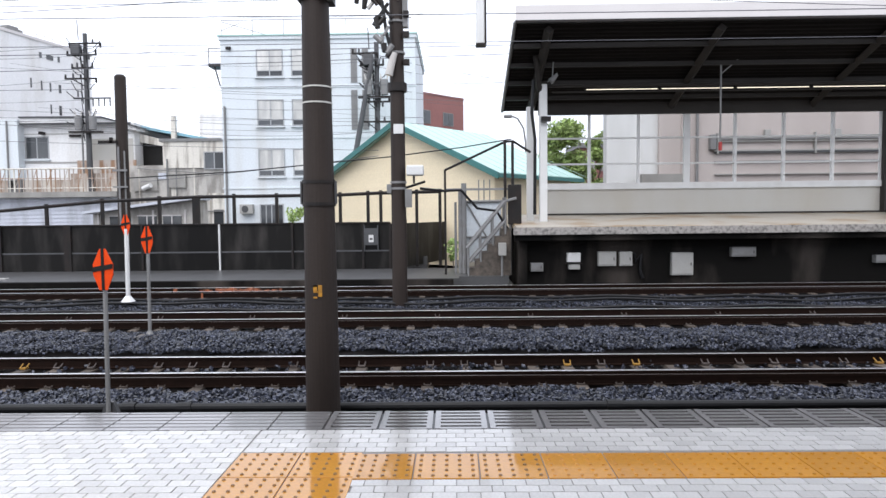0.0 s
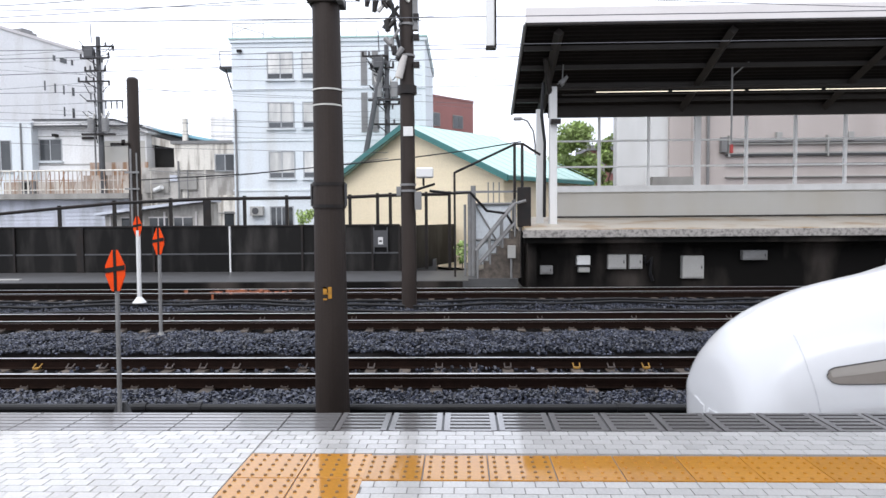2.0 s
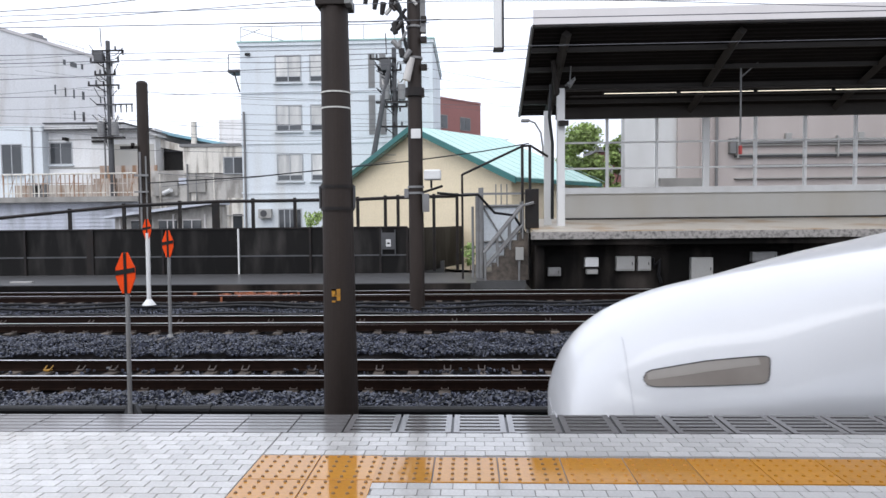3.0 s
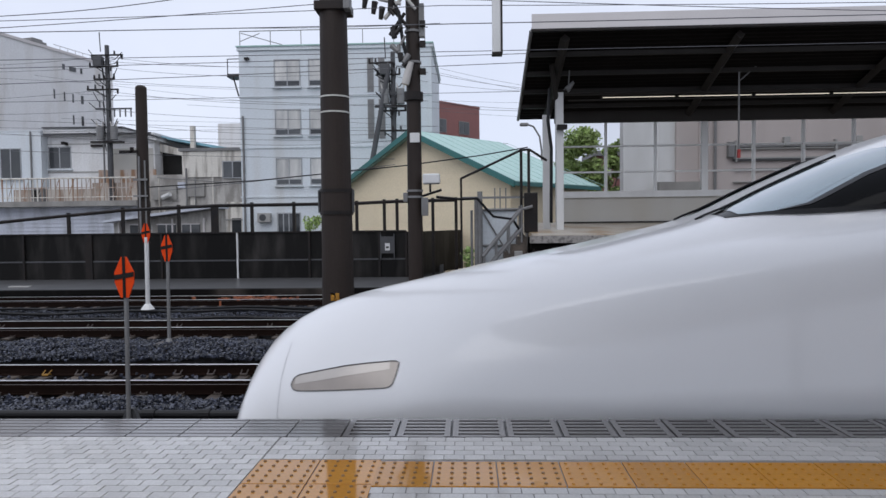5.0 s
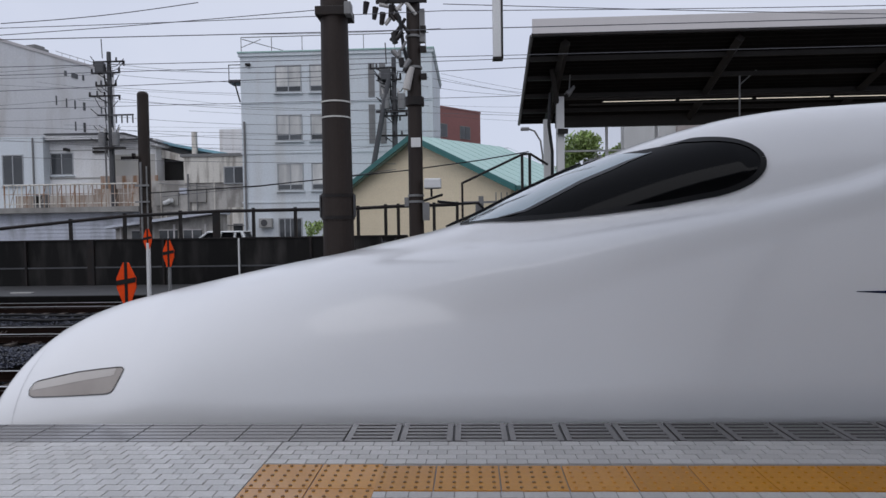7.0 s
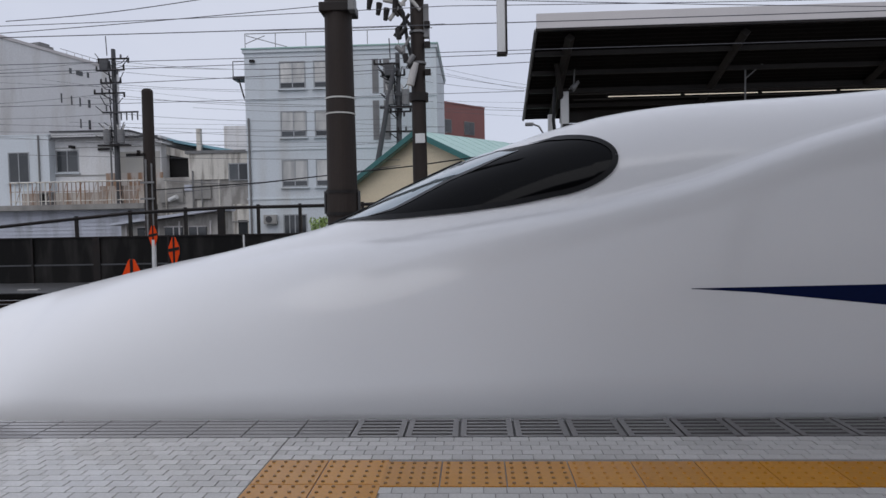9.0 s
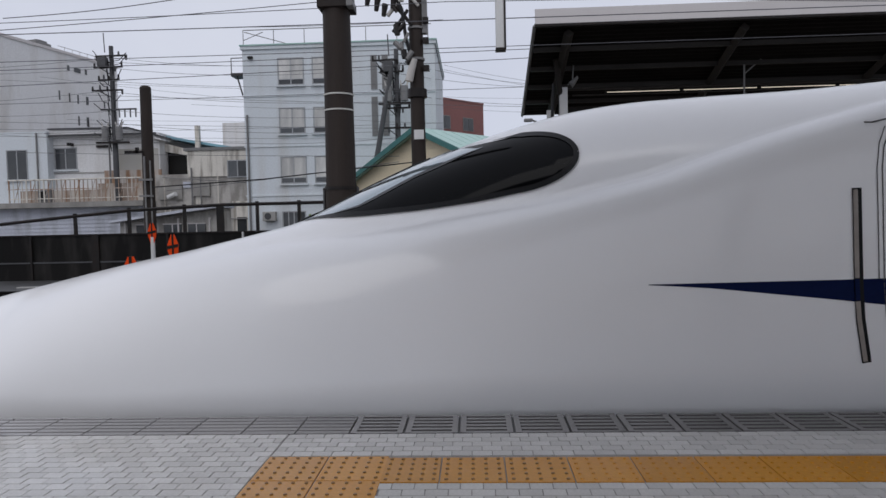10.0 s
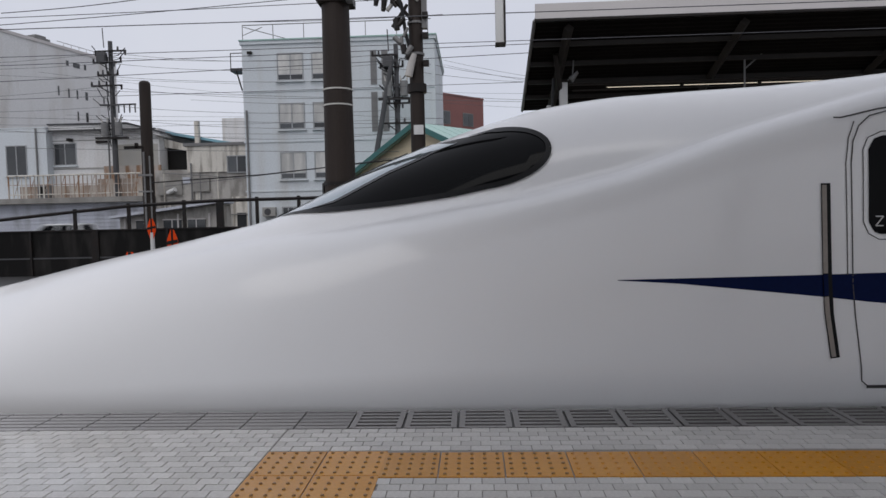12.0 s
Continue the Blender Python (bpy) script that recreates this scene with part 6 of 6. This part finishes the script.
def service_wires():
    """Sagging thin wires strung between the two utility poles and on past them."""
    rng = random.Random(17)
    ends = [((-24.4, 43.4, z), (-4.55, 39.8, z - 1.6 + rng.uniform(-0.3, 0.3)), 0.25 + rng.uniform(0, 0.35)) for z in (12.6, 12.3, 11.9, 11.0, 10.3, 9.05, 8.2, 7.6)]
    ends += [((-24.4, 43.4, z), (-46.0, 47.0, z + rng.uniform(0.2, 1.2)), 0.3) for z in (12.6, 11.9, 10.4, 9.0, 7.7)]
    ends += [((-4.55, 39.8, z), (6.5, 52.0, z + rng.uniform(0.5, 1.6)), 0.25) for z in (10.8, 10.1, 8.9)]
    for a, b, sag in ends:
        a, b = Vector(a), Vector(b)
        pts = [a.lerp(b, i / 14) - Vector((0, 0, 4 * sag * (i / 14) * (1 - i / 14))) for i in range(15)]
        single("service_wire", path_tube(pts, 0.013, 5), WIRE, "thin dark service wire sagging between utility poles", "wire", "service wires")


def weight_box():
    b = thing("hanging_box", "long white hanging box above the tracks", "hanging box", (0.62, 14, 4.7))
    part("case", boxes((0.53, 0.71, 13.9, 14.1, 4.74, 8.5), bevel=0.02), WHITE_PAINT, b)
    part("edge", boxes((0.71, 0.745, 13.88, 14.12, 4.72, 8.5)), BLACK_STEEL, b)
    part("end_cap", boxes((0.52, 0.74, 13.88, 14.12, 4.7, 4.745)), BLACK_STEEL, b)


# ---- the lane behind the fence and its two cars ----
LANE = ((-70.0, -0.35), (-9.6, -0.35), (-7.6, -0.8), (-1.2, -0.8))
LANE_Y = 31.0


def lane():
    """A narrow lane that dips towards the houses."""
    bm = bmesh.new()
    rows = [[bm.verts.new((x, y, z - drop)) for y, drop in ((29.9, 0), (32.1, 0), (32.1, 0.7), (29.9, 0.7))] for x, z in LANE]
    for a, b in zip(rows, rows[1:]):
        for i in range(4):
            bm.faces.new((a[i], a[(i + 1) % 4], b[(i + 1) % 4], b[i]))
    bm.faces.new(rows[0])
    bm.faces.new(rows[-1])
    single("lane", bm, PAVING, "narrow grey lane behind the black fence", "road", kind="structure")


def hatchback():
    """A small car: nose to -x, standing on its wheels at the origin."""
    c = thing("small_car", "white boxy small car driving behind the fence", "car", (0, 0, 0), "cars in the lane")
    lower = prism([(-1.66, 0.3), (-1.7, 0.62), (-1.55, 0.82), (-0.9, 0.92), (1.62, 0.95), (1.7, 0.6), (1.66, 0.28)], -0.72, 0.72)
    bmesh.ops.bevel(lower, geom=list(lower.edges), offset=0.05, segments=2, affect="EDGES", profile=0.5)
    body = part("body", lower, CAR_WHITE, c, "white painted body")
    cab = bmesh.new()
    base = [(-0.95, 0.9), (1.6, 0.93), (1.35, 1.4), (-0.25, 1.42)]
    near = [cab.verts.new((x, -0.7 + (0.1 if z > 1 else 0), z)) for x, z in base]
    far = [cab.verts.new((x, 0.7 - (0.1 if z > 1 else 0), z)) for x, z in base]
    cab.faces.new(near)
    cab.faces.new(far[::-1])
    for i in range(4):
        cab.faces.new((near[i], far[i], far[(i + 1) % 4], near[(i + 1) % 4]))
    part("glasshouse", cab, TRAIN_GLASS, c, "dark car windows")
    roof = boxes((-0.32, 1.42, -0.62, 0.62, 1.4, 1.48), bevel=0.035)
    part("roof", roof, CAR_WHITE, c)
    for y0, y1 in ((-0.71, -0.6), (0.71, 0.6)):
        for (xa, za), (xb, zb), r in (((-0.98, 0.92), (-0.27, 1.44), 0.04), ((0.3, 0.93), (0.36, 1.44), 0.045), ((1.0, 0.93), (1.05, 1.44), 0.05), ((1.6, 0.92), (1.36, 1.44), 0.07)):
            part("pillar", tube(bmesh.new(), (xa, y0, za), (xb, y1, zb), r, seg=6), CAR_WHITE, c)
    for x in (-1.12, 1.12):
        for y in (-0.64, 0.64):
            w = part("wheel", tube(bmesh.new(), (x, y - 0.08, 0.28), (x, y + 0.08, 0.28), 0.28, seg=20), BLACK, c)
            part("rim", tube(bmesh.new(), (x, y - 0.085, 0.28), (x, y + 0.085, 0.28), 0.17, seg=16), GREY_STEEL, w)
    for y in (-0.52, 0.52):
        part("headlamp", boxes((-1.68, -1.58, y - 0.12, y + 0.12, 0.62, 0.76), bevel=0.02), BAND, body)
        part("tail_lamp", boxes((1.62, 1.71, y - 0.08, y + 0.08, 0.68, 0.9), bevel=0.02), RED, body)
    return c


def rust_heap():
    rng = random.Random(5)
    bm = bmesh.new()
    for _ in range(90):
        x, y = rng.gauss(-7.3, 0.55), rng.gauss(21.2, 0.25)
        s = rng.uniform(0.02, 0.05)
        box(bm, x - s, x + s, y - s, y + s, BED_Z + 0.02, BED_Z + 0.16 + s)
    single("rust_debris", bm, RUST_RED, "reddish-brown rusty debris between the rails", "debris", kind="stuff")


def street_lamp():
    s = thing("street_lamp", "grey curved street lamp behind the roofs", "street lamp", (4.6, 50, -1.5))
    part("pole", path_tube([(5.6, 50, -1.5), (5.6, 50, 6.5), (5.45, 50, 7.6), (5.0, 50, 8.35), (4.5, 50, 8.55)], 0.07), GREY_STEEL, s)
    part("head", boxes((3.95, 4.6, 49.8, 50.2, 8.4, 8.65), bevel=0.08), GREY_STEEL, s)


ground()
stones()
for cy, gauge, seen in ((TRACKS[0], 1.435, 12), (TRACKS[1], 1.067, 12), (TRACKS[2], 1.067, 16), (TRACKS[3], 1.067, 20)):
    track(cy, gauge, seen)
conduits()
train = build_train()
pole_near()
pole_far()
near_marker = marker(-4.4, 8.1, BED_Z, 0.51, 0.26, 0.125, GREY_STEEL, 0.028, "orange lozenge marker on a grey post by the track")
part("foot_plate", prism([(-4.57, BED_Z), (-4.27, BED_Z), (-4.37, BED_Z + 0.26), (-4.47, BED_Z + 0.26)], 8.13, 8.2), DARK_GREY, near_marker, "grey steel foot plate")
marker(-9.22, 18.2, BED_Z + 0.25, 0.95, 0.29, 0.12, WHITE_PAINT, 0.06, "orange lozenge marker on a white post")
thin_marker = marker(-6.35, 13.4, BED_Z + 0.1, 0.69, 0.28, 0.115, GREY_STEEL, 0.035, "orange lozenge marker on a thin grey post")
part("footing", boxes((-6.62, -6.1, 13.1, 13.5, BED_Z - 0.05, BED_Z + 0.16), bevel=0.04), SLEEPER, thin_marker, "brown weathered concrete footing")
fence_wall()
stairs_end()
far_platform()
white_building()
yellow_house()
town_left()
town_right()
tree(8.4, 54, -1.5, 10.0, 2.3, 3, 9500)
tree(12.2, 56, -1.5, 9.6, 1.1, 5, 3600)
tree(8.9, 57, -1.5, 9.3, 1.7, 8, 4500)
utility_pole(-24.4, 43.6, 13.4, (12.7, 11.95, 11.1, 10.4), 9.1, 7.5, 2, "grey utility pole crowded with arms and transformers")
utility_pole(-4.55, 40, 11.6, (10.9, 10.2, 8.0, 6.8), 9.1, 8.9, 4, "grey utility pole with insulators beside the house")
single("leaning_pole", tube(bmesh.new(), (-7.1, 39.6, -1.5), (-4.75, 39.6, 10.6), 0.2, 0.14), DARK_GREY, "grey leaning stay pole", "utility pole", "town utility poles")
chimney_post()
tree(-7.95, 33.2, -0.8, 2.35, 0.62, 21, 900, "low green bush behind the black fence", "bush")
tree(0.0, 27.2, -1.1, 1.2, 0.25, 22, 260, "weeds growing at the end of the fence", "weeds")
lane()
cars = [hatchback(), None]
cars[1] = copy_thing(cars[0], pose(-2.95, LANE_Y, -0.8))
single("cable_cover", boxes((-17.3, -16.5, 23.6, 23.8, -1.1, -1.05), bevel=0.01), BOX_GREY, "pale flat cover lying on the yard strip", "cover")
rust_heap()
wires()
service_wires()
weight_box()
street_lamp()
platform_near()
canopy()


def motions():
    rows = [(0, 5.363), (0.5, 4.605), (1, 3.883), (1.5, 3.19), (2, 2.499), (2.5, 1.81), (3, 1.107), (3.5, 0.403), (4, -0.262), (4.5, -0.891),
            (5, -1.484), (5.5, -2.044), (6, -2.586), (6.5, -3.075), (7, -3.51), (7.5, -3.857), (8, -4.128), (8.5, -4.34), (9, -4.507), (9.5, -4.643),
            (10, -4.757), (10.5, -4.848), (11, -4.91), (11.5, -4.934), (12, -4.934)]
    # the cars wait in the dip of the lane, then drive off one after the other
    def drive(car, start, leave, at, passing):
        x_rows = [(0, start), (leave, start), (leave + 0.5, start - 0.9)]
        x_rows += [(at + k * 0.5, passing - 3.65 * k) for k in range(-1, 5) if at + k * 0.5 < 12]
        if x_rows[-1][0] < 12:
            x_rows.append((12, x_rows[-1][1] - 4.0))
        else:
            x_rows.append((12, passing - 7.3 * (12 - at)))
        walk(car, [(t, pose(x, LANE_Y, lerp(LANE, x))) for t, x in x_rows])
    drive(cars[0], -6.7, 5.4, 7.0, -12.2)
    drive(cars[1], -2.95, 9.1, 11.4, -12.75)
    walk(train, [(t, pose(x, TRAIN_Y, RAIL_Z)) for t, x in rows])


motions()
